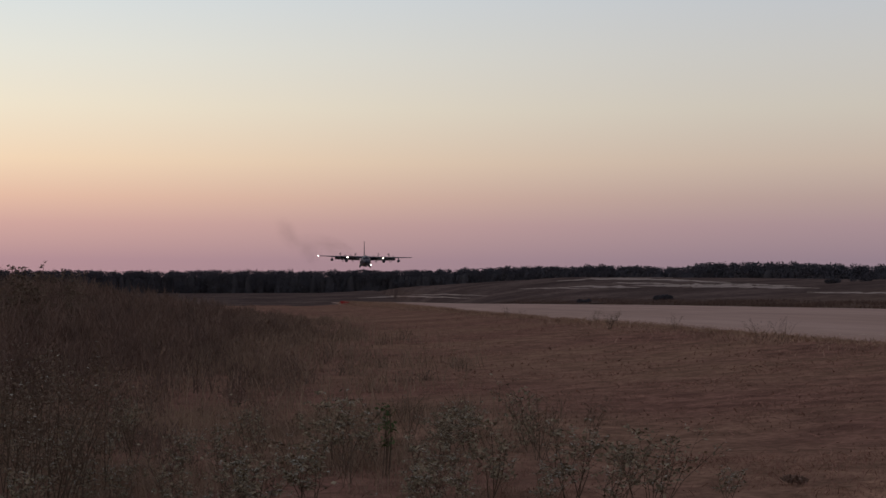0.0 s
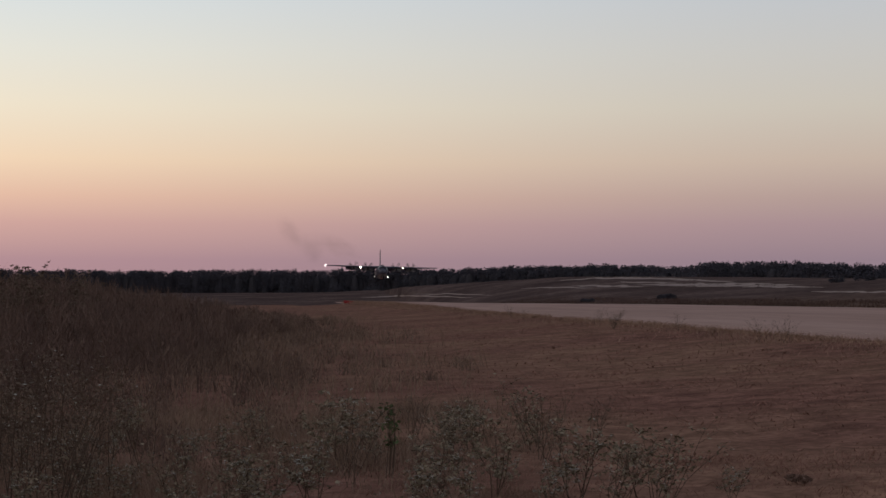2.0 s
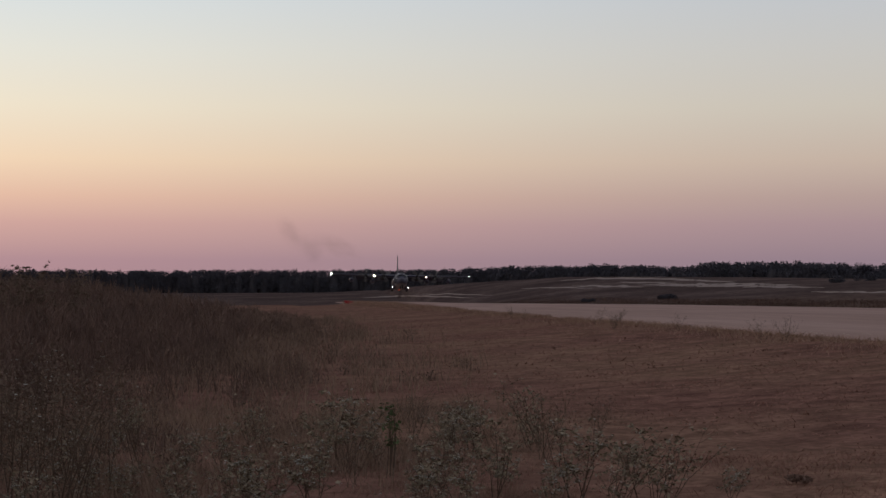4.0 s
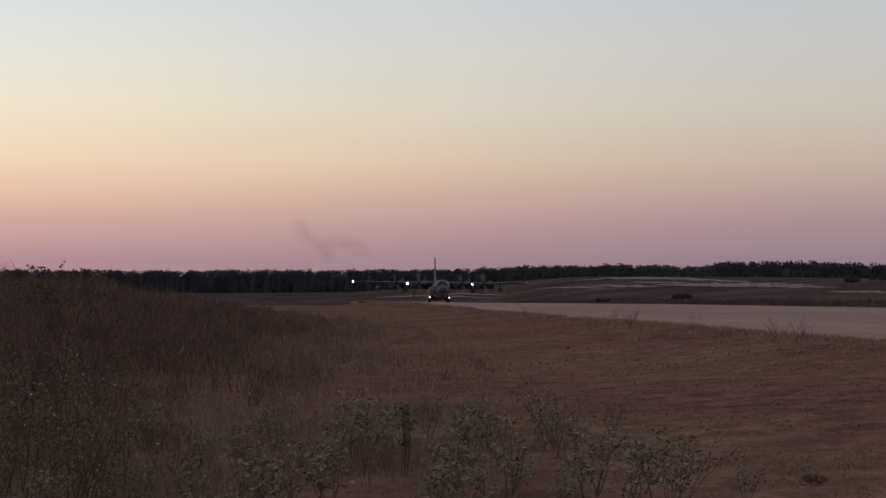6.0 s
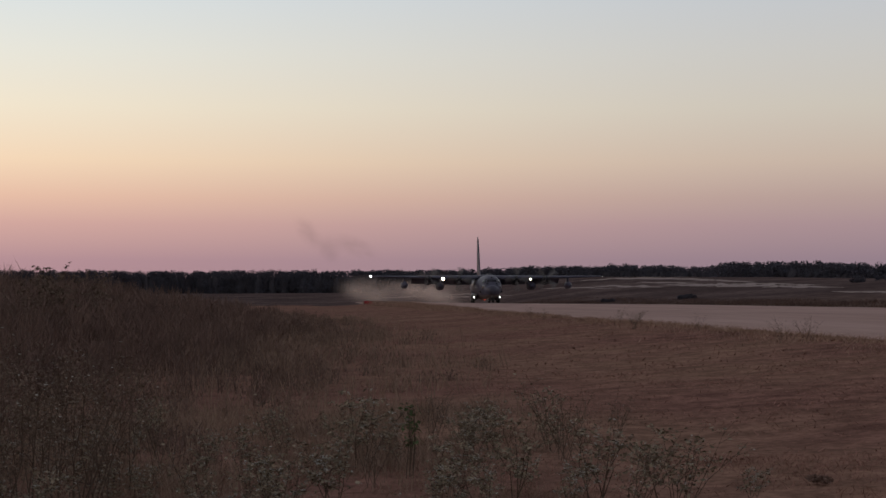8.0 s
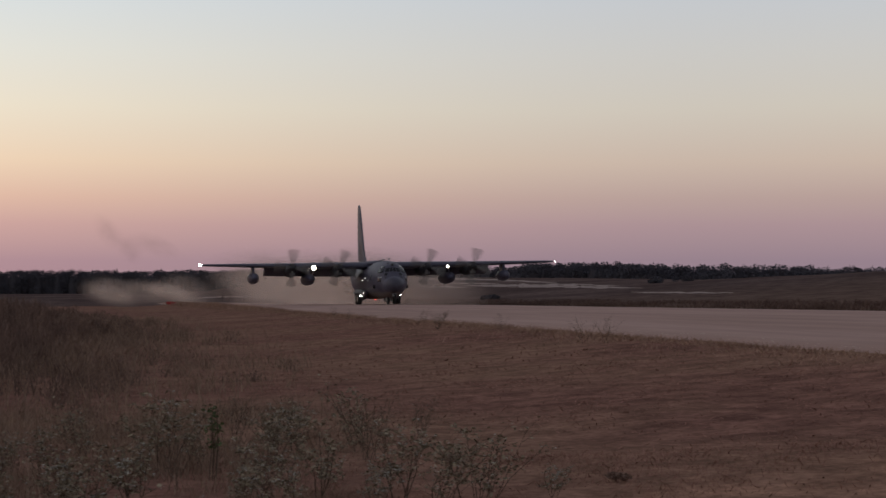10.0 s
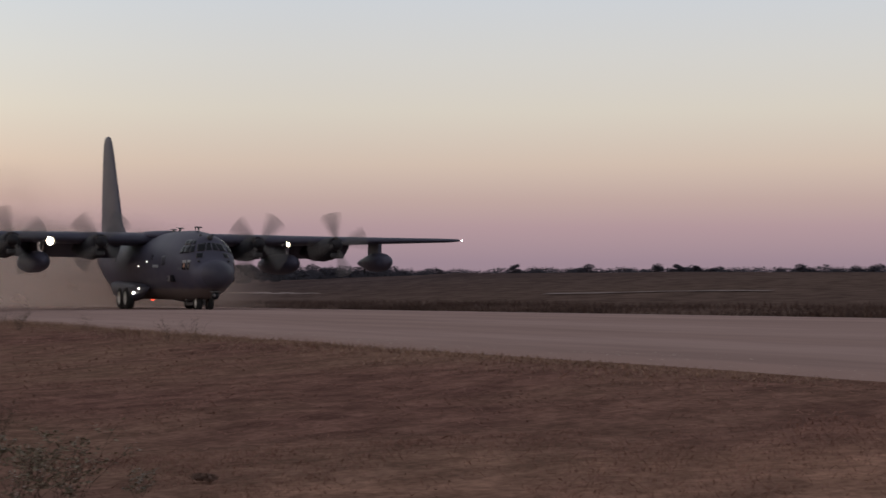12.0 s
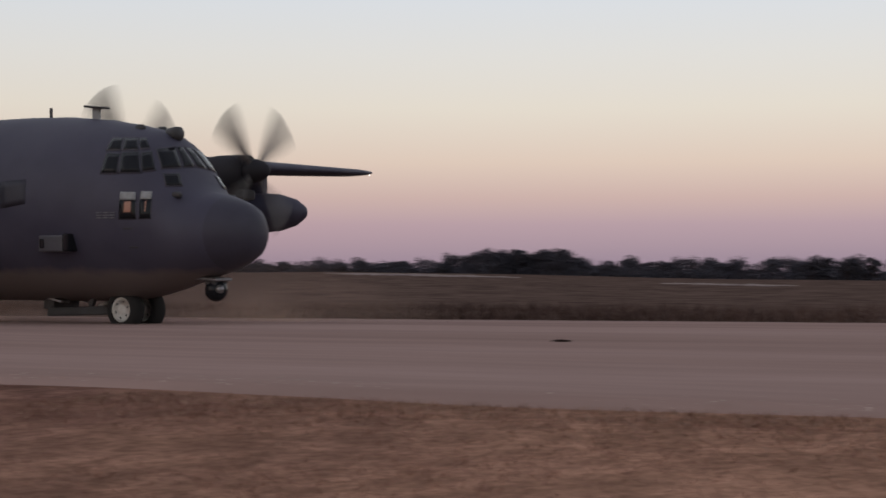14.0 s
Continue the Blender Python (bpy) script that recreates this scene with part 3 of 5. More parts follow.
nose_wheels = [wheel("nose_wheel", 0.0, y, 0.44, 0.34) for y in (-0.34, 0.34)]
main_wheels = [wheel("main_wheel", x, y, 0.68, 0.5) for x in (-9.0, -10.6) for y in (-2.2, 2.2)]
part("nose_strut", pod("nose_strut", [(-0.12, 0.1), (0.12, 0.1)], M_METAL, 0, 0.36, 12), aircraft)
part("nose_leg", slab("nose_leg", (0.2, 0.2, 1.0), (0.02, 0, 0.7), M_METAL, 0.04), aircraft)
for s in (-1, 1):
    part("nose_gear_door", slab("nose_gear_door", (1.9, 0.06, 0.2), (-1.3, s * 0.42, 0.27), M_DARK, 0.03, (s * 14, -2, 0)), aircraft)
    part("door_arm", slab("door_arm", (0.12, 0.1, 0.3), (-0.95, s * 0.36, 0.5), M_DARK, 0.02, (0, 25, 0)), aircraft)
    part("hinge_plate", slab("hinge_plate", (0.75, 0.3, 0.06), (-2.1, s * 0.40, 0.56), M_METAL, 0.02, (0, 14, 0)), aircraft, "worn metal plate over the gear door hinge")
part("rear_door", slab("rear_door", (0.34, 0.8, 0.34), (-2.25, 0, 0.47), M_DARK, 0.03, (0, 6, 0)), aircraft)
part("drag_link", slab("drag_link", (1.0, 0.12, 0.1), (-0.6, 0, 0.5), M_METAL, 0.03, (0, -14, 0)), aircraft)
# sensor turret under the chin
part("turret_mount", slab("turret_mount", (0.62, 0.55, 0.07), (2.15, 0, 1.0), M_METAL, 0.03, (0, 4, 0)), aircraft, "pale mounting plate under the nose")
ball = part("sensor_turret", pod("sensor_turret", [(2.0, 0.02), (2.03, 0.13), (2.11, 0.22), (2.24, 0.26), (2.37, 0.22), (2.45, 0.13), (2.48, 0.02)], M_PANE, 0, 0.76, 18), aircraft, "black ball-shaped camera turret")
part("turret_neck", slab("turret_neck", (0.3, 0.4, 0.16), (2.23, 0, 0.93), M_DARK, 0.03), aircraft)
part("lens", pod("lens", [(2.38, 0.1), (2.47, 0.09), (2.5, 0.01)], M_METAL, -0.1, 0.78, 14), ball)
# aerials and blisters along the spine
for x, h in ((-1.2, 0.28), (-5.1, 0.24), (-6.6, 0.2)):
    zt = float(np.interp(x, HX, HHI))
    mast = part("aerial", slab("aerial", (0.22, 0.06, h), (x, 0, zt + h / 2 - 0.03), M_MARK, 0.02), aircraft, "pale T-shaped aerial")
    part("aerial_bar", slab("aerial_bar", (0.48, 0.36, 0.05), (x, 0, zt + h - 0.02), M_DARK, 0.02, (0, 6, 0)), mast)
for x, y, h in ((-2.9, 0.3, 0.3), (-3.9, -0.4, 0.22), (-15.0, 0, 0.4)):
    part("whip_aerial", slab("whip_aerial", (0.07, 0.05, h), (x, y, 4.6 + h / 2), M_DARK, 0.015), aircraft)
part("missile_warner", pod("missile_warner", [(0.82, 0.03), (0.92, 0.13), (1.12, 0.16), (1.22, 0.15), (1.25, 0.02)], M_DARK, 0, 4.12, 14), aircraft, "small dark blister over the windscreen")
for s in (-1, 1):
    part("warning_sensor", pod("warning_sensor", [(0.3, 0.05), (0.36, 0.1), (0.5, 0.09), (0.54, 0.02)], M_DARK, s * 0.35, 4.24, 12), aircraft)
    part("cheek_sensor", pod("cheek_sensor", [(1.78, 0.04), (1.85, 0.07), (2.0, 0.07), (2.06, 0.02)], M_DARK, s * (hull_y(1.9, 2.75) + 0.01), 2.75, 12), aircraft)

# wing, tail
part("wing_box_fairing", loft("wing_box_fairing", [[(x, w * math.cos(2 * math.pi * j / 24), zc + h * math.sin(2 * math.pi * j / 24)) for j in range(24)] for x, w, h, zc in
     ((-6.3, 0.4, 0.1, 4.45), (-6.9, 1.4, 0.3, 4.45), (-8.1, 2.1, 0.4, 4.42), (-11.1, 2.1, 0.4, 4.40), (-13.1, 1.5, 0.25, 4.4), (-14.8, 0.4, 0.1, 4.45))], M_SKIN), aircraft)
WING = [(0, -7.0, -11.9, 4.18, 1.0), (4.5, -7.04, -11.8, 4.21, 0.92), (10.2, -7.12, -11.2, 4.28, 0.7), (16, -7.22, -10.4, 4.40, 0.45), (19.4, -7.3, -9.9, 4.47, 0.3), (20.0, -7.4, -9.7, 4.49, 0.22), (20.25, -7.8, -9.3, 4.5, 0.09)]
for s in (-1, 1):
    rings = [airfoil(le, te, s * y, z, th) for y, le, te, z, th in WING]
    part("wing", loft("wing", rings if s > 0 else [r[::-1] for r in rings], M_SKIN), aircraft)
    for y0, y1, drop in ((2.3, 7.2, 1), (7.25, 12.9, 1), (13.1, 19.2, 0)):   # lowered flaps and the aileron
        seg = []
        for y in (y0, y1):
            le, te, z = (float(np.interp(y, [w[0] for w in WING], [w[k] for w in WING])) for k in (1, 2, 3))
            if drop:
                hinge = Matrix.Translation((te + 1.3, 0, z - 0.12)) @ Matrix.Rotation(radians(-36), 4, "Y") @ Matrix.Translation((-te - 1.3, 0, -z + 0.12))
                seg.append([tuple(hinge @ Vector(v)) for v in airfoil(te + 1.3, te - 0.35, s * y, z - 0.12, 0.12, n=6)])
            else:
                seg.append(airfoil(te + 0.9, te - 0.08, s * y, z - 0.03, 0.09, n=6))
        part("flap" if drop else "aileron", loft("flap", seg, M_SKIN), aircraft)
    rings = [airfoil(le, te, s * y, z, th) for y, le, te, z, th in ((0, -20.7, -25.6, 4.7, 0.42), (4, -21.4, -25.2, 4.76, 0.34), (7.6, -22.1, -24.6, 4.83, 0.22), (8.0, -22.6, -24.3, 4.85, 0.08))]
    part("tailplane", loft("tailplane", rings, M_SKIN), aircraft)
fin = [airfoil(le, te, 0, z, th, "z") for z, le, te, th in ((4.3, -16.4, -25.6, 0.12), (5.0, -18.6, -25.8, 0.26), (5.8, -19.8, -25.9, 0.36), (8.0, -21.0, -25.85, 0.34), (10.8, -22.5, -25.6, 0.26), (11.5, -22.95, -25.45, 0.22), (11.85, -23.3, -25.2, 0.15), (12.03, -23.8, -24.9, 0.05))]
part("fin", loft("fin", fin, M_SKIN), aircraft)

props = []
for s in (-1, 1):
    for k, (y, zc) in enumerate(((4.95, 3.96), (10.16, 4.0))):
        Y = s * y
        rings = []
        for x, w, h, zz in ((-4.98, 0.48, 0.46, zc), (-5.2, 0.54, 0.58, zc - 0.1), (-6.0, 0.6, 0.72, zc - 0.24), (-7.2, 0.62, 0.72, zc - 0.32), (-8.8, 0.6, 0.62, zc - 0.36), (-10.4, 0.48, 0.44, zc - 0.34), (-12.1, 0.34, 0.26, zc - 0.2)):
            rings.append([(x, Y + w * math.cos(2 * math.pi * j / 24), zz + h * math.sin(2 * math.pi * j / 24)) for j in range(24)])
        nac = part("engine_nacelle", loft("engine_nacelle", rings, M_SOOT), aircraft, "sooty dark engine nacelle")
        part("air_intake", slab("air_intake", (0.34, 0.6, 0.3), (-5.1, Y, zc - 0.68), M_DARK, 0.08), nac)
        part("exhaust_pipe", pod("exhaust_pipe", [(-11.8, 0.3), (-12.4, 0.3), (-12.4, 0.24), (-12.0, 0.2)], M_DARK, Y, zc - 0.2, 18), nac)
        hub = part("propeller", pod("propeller", [(0.52, 0.03), (0.46, 0.14), (0.3, 0.26), (0.05, 0.34), (-0.2, 0.36), (-0.24, 0.3)], M_SOOT, 0, 0, 18), aircraft, "spinning black four-bladed propeller")
        hub.location = (-4.75, Y, zc)
        for b in range(4):
            sec = []
            for r, c, tw, th in ((0.3, 0.15, 60, 0.08), (0.6, 0.24, 44, 0.06), (1.2, 0.44, 28, 0.05), (1.8, 0.54, 18, 0.04), (2.0, 0.5, 15, 0.035), (2.06, 0.36, 14, 0.02)):
                ring = []
                for j in range(10):
                    a = 2 * math.pi * j / 10
                    u, v = 0.5 * c * math.cos(a), th * math.sin(a)
                    t = radians(tw)
                    ring.append((u * math.sin(t) + v * math.cos(t), u * math.cos(t) - v * math.sin(t), r))
                sec.append(ring)
            bl = part("blade", loft("blade", sec, M_BLADE), hub)
            bl.rotation_euler = (b * math.pi / 2, 0, 0)
        props.append((hub, Y, zc, list(hub.children), 170 if k else 169.2, (36 if k == 0 else 45) if s > 0 else (30 + 25 * k)))
    # fuel tank between the engines, refuelling pod outboard, each on its pylon
    tank = part("fuel_tank", pod("fuel_tank", [(-6.4, 0.03), (-6.55, 0.22), (-6.95, 0.44), (-7.6, 0.6), (-8.6, 0.68), (-10.8, 0.68), (-12.2, 0.56), (-13.4, 0.3), (-13.9, 0.04)], M_SKIN, s * 8.0, 2.8, 24), aircraft, "bulbous grey fuel tank under the wing")
    part("pylon", slab("pylon", (2.6, 0.24, 0.9), (-9.4, s * 8.0, 3.75), M_SKIN, 0.06), tank)
    rp = part("refuelling_pod", pod("refuelling_pod", [(-5.95, 0.03), (-6.05, 0.2), (-6.4, 0.42), (-7.0, 0.58), (-7.8, 0.64), (-8.6, 0.62), (-9.4, 0.5), (-10.1, 0.36), (-10.8, 0.25), (-11.4, 0.1), (-11.45, 0.02)], M_SKIN, s * 14.25, 2.96, 24), aircraft, "grey hose pod on a pylon under the wing")
    part("pylon", slab("pylon", (1.9, 0.26, 1.0), (-8.5, s * 14.25, 3.95), M_SKIN, 0.06), rp)
    part("pod_propeller", slab("pod_propeller", (0.12, 0.16, 0.55), (-10.3, s * 14.25, 2.66), M_DARK, 0.03), rp)
    # lamps
    def bulb(name, x, y, z, r, mat, label):
        part(name, pod(name, [(x + r * 0.9, 0.02), (x + r * 0.7, r * 0.7), (x + r * 0.3, r * 0.95), (x, r), (x - r * 0.5, r * 0.8), (x - r * 0.6, 0.05)], mat, y, z, 14), aircraft, label)
    bulb("landing_lamp", -7.15, s * 7.6, 4.02, 0.26 if s < 0 else 0.16, M_LANDING, "bright warm landing lamp in the wing edge")
    # an added tube cuts the lamp's glow off sideways, in place of a narrow beam
    lr = 0.26 if s < 0 else 0.16
    tube = [[(x, s * 7.6 + q * math.cos(2 * math.pi * j / 18), 4.02 + q * math.sin(2 * math.pi * j / 18)) for j in range(18)] for x, q in ((-7.4, lr + 0.03), (-7.15 + 3.2 * lr, lr + 0.03), (-7.15 + 3.2 * lr, lr + 0.012), (-7.3, lr + 0.012))]
    part("lamp_shroud", loft("lamp_shroud", tube, M_DARK, True, False), aircraft, "short dark tube added to hide the landing lamp from the side")
    bulb("taxi_lamp", -7.6, s * 2.26, 0.9, 0.085, M_SMALL, "white lamp on the gear fairing")
    bulb("taxi_lamp", -6.95, s * 2.06, 1.16, 0.05, M_SMALL, "white lamp on the gear fairing")
    bulb("side_lamp", -4.95, s * (hull_y(-4.95, 2.79) + 0.02), 2.79, 0.03, M_FAINT, "small white lamp on the fuselage side")
    bulb("side_lamp", -6.85, s * (hull_y(-6.85, 2.54) + 0.02), 2.54, 0.03, M_FAINT, "small white lamp on the fuselage side")
    bulb("wing_tip_lamp", -7.45 if s < 0 else -7.72, s * (20.12 if s < 0 else 20.31), 4.5, 0.15 if s < 0 else 0.03, M_TIP, "white lamp at the wing tip")
part("belly_beacon", pod("belly_beacon", [(-11.3, 0.02), (-11.35, 0.1), (-11.5, 0.13), (-11.65, 0.1), (-11.7, 0.02)], glowing("red_beacon_glow", (1.0, 0.10, 0.05), 1.5), 0, 0.5, 12), aircraft, "red belly beacon")


# ---- plants ----
def scatter_leaves(rng, centres, radii, count, size, squash=1.0, flat=1.0):
    """Many small leaf triangles round some centres: (verts, faces) arrays."""
    centres, radii = np.asarray(centres, float), np.asarray(radii, float)
    pick = rng.integers(0, len(centres), count)
    d = rng.normal(size=(count, 3))
    d /= np.linalg.norm(d, axis=1)[:, None]
    p = centres[pick] + d * (radii[pick] * rng.random(count) ** 0.45)[:, None] * (1, 1, squash)
    a, b = rng.normal(size=(count, 3)), rng.normal(size=(count, 3))
    a[:, 2] *= flat
    b[:, 2] *= flat
    s = (size * (0.5 + rng.random(count)))[:, None]
    a = a / np.linalg.norm(a, axis=1)[:, None] * s
    b = b / np.linalg.norm(b, axis=1)[:, None] * s * 0.7
    v = np.stack([p - a * 0.5, p + b * 0.5, p + a * 0.5, p - b * 0.5], 1).reshape(-1, 3)
    f = np.arange(count * 4).reshape(-1, 4)
    return v, f


def joined(name, pieces, mat):
    vs, fs, off = [], [], 0
    for v, f in pieces:
        vs.append(v)
        fs.append(np.asarray(f) + off)
        off += len(v)
    v, k = np.concatenate(vs), fs[0].shape[1]
    f = np.concatenate(fs)
    me = bpy.data.meshes.new(name)
    me.vertices.add(len(v))
    me.vertices.foreach_set("co", np.asarray(v, np.float32).ravel())
    me.loops.add(f.size)
    me.loops.foreach_set("vertex_index", f.astype(np.int32).ravel())
    me.polygons.add(len(f))
    me.polygons.foreach_set("loop_start", np.arange(0, f.size, k, dtype=np.int32))
    me.materials.append(mat)
    me.update(calc_edges=True)
    return new(name, me)


def blades(rng, pts, heights, width, lean=0.35, stem=False):
    """Thin upright triangles (or narrow quads) rooted at pts."""
    n = len(pts)
    a = rng.random(n) * 2 * math.pi
    w = np.asarray(width) * (0.6 + 0.8 * rng.random(n))
    h = np.asarray(heights)
    base = np.stack([np.cos(a) * w, np.sin(a) * w, np.zeros(n)], 1)
    l = rng.normal(size=(n, 2)) * lean * h[:, None]
    tip = np.stack([l[:, 0], l[:, 1], h], 1)
    v = np.stack([pts - base, pts + base, pts + tip], 1).reshape(-1, 3)
    return v, np.arange(n * 3).reshape(-1, 3)


def on_land(rng, n, a0, a1, r0, r1, power=0.5, keep=None):
    out = []
    while len(out) < n:
        a, r = a0 + (a1 - a0) * rng.random(), r0 + (r1 - r0) * rng.random() ** power
        x, y = polar(a, r)
        if keep is None or keep(x, y, rng):
            out.append((x, y, land(x, y) - 0.01))
    return np.array(out)


rng = np.random.default_rng(4)
XS, YS, ZS = np.array(xs), np.array(ys), np.array([v[2] for v in gv]).reshape(len(xs), ny)


def lie(x, y):
    """Height of the ground sheet under many places at once."""
    i, j = np.clip(np.searchsorted(XS, x) - 1, 0, len(XS) - 2), np.clip(np.searchsorted(YS, y) - 1, 0, len(YS) - 2)
    u, v = (x - XS[i]) / (XS[i + 1] - XS[i]), (y - YS[j]) / (YS[j + 1] - YS[j])
    return (ZS[i, j] * (1 - u) + ZS[i + 1, j] * u) * (1 - v) + (ZS[i, j + 1] * (1 - u) + ZS[i + 1, j + 1] * u) * v


def sown(count, a0, a1, r0, r1, power, clump):
    """Places on the verge, thick and thin in drifts."""
    a, r = np.radians(a0 + (a1 - a0) * rng.random(count)), r0 + (r1 - r0) * rng.random(count) ** power
    x, y = r * np.cos(a), r * np.sin(a)
    drift = np.sin(x * 1.1 + 1.7 * np.sin(y * 0.9)) + np.sin(y * 2.3 + 2 * np.sin(x * 0.6)) + np.sin((x + y) * 3.7) * 0.7
    ok = (y < NEAR + 0.1 + 0.3 * np.sin(x * 0.8) + 0.25 * np.sin(x * 2.9)) & (rng.random(count) < 0.45 + clump * drift)
    return np.stack([x[ok], y[ok], lie(x[ok], y[ok]) - 0.006], 1)


short = []
for a0, a1, r0, r1, power, n, h, w, lean in ((95, 194, 6.0, 16, 0.6, 170000, 0.05, 0.004, 1.1), (100, 194, 15, 32, 0.7, 150000, 0.03, 0.009, 1.6), (150, 194, 30, 100, 0.8, 110000, 0.04, 0.02, 1.4)):
    p = sown(n, a0, a1, r0, r1, power, 0.22)
    short.append(blades(rng, p, h * (0.3 + 1.2 * rng.random(len(p)) ** 2), w, lean))
tagged(joined("mown_grass", short, M_STRAW), "short dry mown grass on the verge", "grass", kind="stuff")

# darker dead tufts lying in long streaks over the verge
n = 80000
x, y = 8 - 118 * rng.random(n) ** 1.5, 2.5 + (NEAR - 2.6) * rng.random(n)
streak = np.sin(y * 5.1 + 0.5 * np.sin(x * 0.42) + 1.3 * np.sin(x * 0.11 + 2)) + 0.8 * np.sin(y * 2.3 + 0.35 * x + 1.1 * np.sin(x * 0.23)) + 0.7 * np.sin(y * 11.0 + x * 0.6 + np.sin(x * 0.9)) + 0.6 * np.sin(x * 0.8 + 3 * np.sin(y * 0.7))
ok = rng.random(n) < np.clip((streak - 0.35) * 0.28, 0.01, 0.6)
p = np.stack([x[ok], y[ok], lie(x[ok], y[ok]) - 0.006], 1)
tuft = blades(rng, p, 0.008 + 0.014 * rng.random(len(p)), 0.010 + 0.0003 * np.hypot(p[:, 0], p[:, 1]), 2.2)
tagged(joined("dead_tufts", [tuft], material("dead_tuft_blades", (0.25, 0.148, 0.116), (0.18, 0.106, 0.084), 0.95, scale=0.6, random_tone=0.3)), "dark dead tufts in streaks over the verge", "grass", kind="stuff")

edge_pts = []
while len(edge_pts) < 30000:
    x, y = -420 * rng.random() ** 2.0 + 3, NEAR + 0.15 - abs(rng.normal()) * 0.9
    if noise.noise((x * 0.12, 0, 21)) > -0.15:
        edge_pts.append((x, y, land(x, y)))
tagged(joined("verge_grass", [blades(rng, np.array(edge_pts), (0.07 + 0.14 * rng.random(len(edge_pts))) * np.interp(-np.array(edge_pts)[:, 0], [16, 55, 100, 160, 220, 400], [0.3, 1, 1, 2.2, 3.2, 4.4]), np.interp(-np.array(edge_pts)[:, 0], [60, 150, 400], [0.009, 0.02, 0.06]), 0.8)], material("straw_verge", (0.29, 0.185, 0.14), (0.20, 0.127, 0.097), 0.9, scale=0.4, random_tone=0.35)), "straw-coloured grass fringe along the strip", "grass", kind="stuff")

# tall dead grass between the weeds and the strip
tall_keep = lambda x, y, g: y < 4.5 + 2 * noise.noise((x * 0.1, 0, 4)) and g.random() < 0.5 + noise.noise((x * 0.25, y * 0.4, 11)) - 0.10 * y
g = sown(90000, 169, 194, 9, 24, 0.8, 0.3)
near_h = (0.06 + 0.24 * rng.random(len(g)) ** 2) * np.clip((178 - 6 - np.degrees(np.arctan2(g[:, 1], g[:, 0])) % 360) / -8 + 0.25, 0.15, 1)
near_tall = blades(rng, g, near_h, 0.0035, 0.45)
p = on_land(rng, 26000, 171, 195, 15, 130, 0.75, tall_keep)
tagged(joined("tall_grass", [near_tall, blades(rng, p, 0.15 + (0.2 + 0.4 * np.clip((np.hypot(p[:, 0], p[:, 1]) - 15) / 25, 0, 1)) * rng.random(len(p)), 0.009, 0.35)], M_TALL), "tall dead grass beside the mown verge", "grass", kind="stuff")

# dark brush that rises away from the strip
brush_keep = lambda x, y, g: y < 3.6 - 10.5 * g.random() ** 0.8 + 2.2 * noise.noise((x * 0.07, 0, 14)) + 1.2 * noise.noise((x * 0.3, y * 0.3, 17))
crowd = on_land(rng, 3000, 174.2, 200, 15, 120, 0.8, brush_keep)
stalks = 16
wide = (0.16 + 0.34 * rng.random(len(crowd))) * np.clip(np.hypot(crowd[:, 0], crowd[:, 1]) / 40, 0.5, 1.2)
tall_c = np.array([(min(2.5, 0.55 + 0.13 * -y) if y < 0 else max(0.25, 0.55 - 0.04 * y)) * min(1, 0.3 + max(0, math.hypot(x, y) - 15) / 30) * (0.6 + 0.6 * hash01(x, y)) for x, y, z in crowd])
off = rng.normal(size=(len(crowd), stalks, 2)) * 0.6
p = np.repeat(crowd, stalks, 0)
p[:, :2] += (off * wide[:, None, None]).reshape(-1, 2)
h = (tall_c[:, None] * (1.05 - 0.28 * np.minimum(2.2, (off ** 2).sum(2))) * (0.75 + 0.35 * rng.random((len(crowd), stalks)))).ravel()
h = np.maximum(h, 0.12)
thin = 0.006 + 0.00026 * np.hypot(p[:, 0], p[:, 1])
open_side = np.repeat(crowd[:, 1] > -3.6 + 4.6 * rng.random(len(crowd)), stalks)
for name, pick, mat, what in (("brush", ~open_side, M_BRUSH, "dark leafless brush thicket"), ("dry_clumps", open_side, M_CLUMP, "sparse clumps of dead weeds beside the brush")):
    pp, hh, th = p[pick], h[pick], thin[pick]
    sets = [blades(rng, pp, hh, th * 0.6, 0.16)]
    for k in range(9):
        q = pp + rng.normal(size=pp.shape) * (0.09, 0.09, 0)
        q[:, 2] += hh * (0.10 + 0.1 * k)
        sets.append(blades(rng, q, hh * (0.16 + 0.1 * rng.random(len(hh))), th * 0.6, 0.5))
    tagged(joined(name, sets, mat), what, "brush", kind="stuff")

# rank grass on the bank beyond the strip
bank = []
while len(bank) < 36000:
    x, y = -420 + 450 * rng.random() ** 0.6, FAR + 0.3 + 11 * rng.random() ** 1.8
    if rng.random() < 0.55 + noise.noise((x * 0.06, y * 0.2, 6)):
        bank.append((x, y, land(x, y) - 0.02))
bank = np.array(bank)
tagged(joined("bank_grass", [blades(rng, bank, 0.12 + 0.36 * rng.random(len(bank)), 0.03, 0.45)], material("dark_bank_grass", (0.102, 0.066, 0.056), (0.068, 0.046, 0.041), 0.9, scale=0.1, random_tone=0.35)), "dark rank grass on the far bank", "grass", kind="stuff")


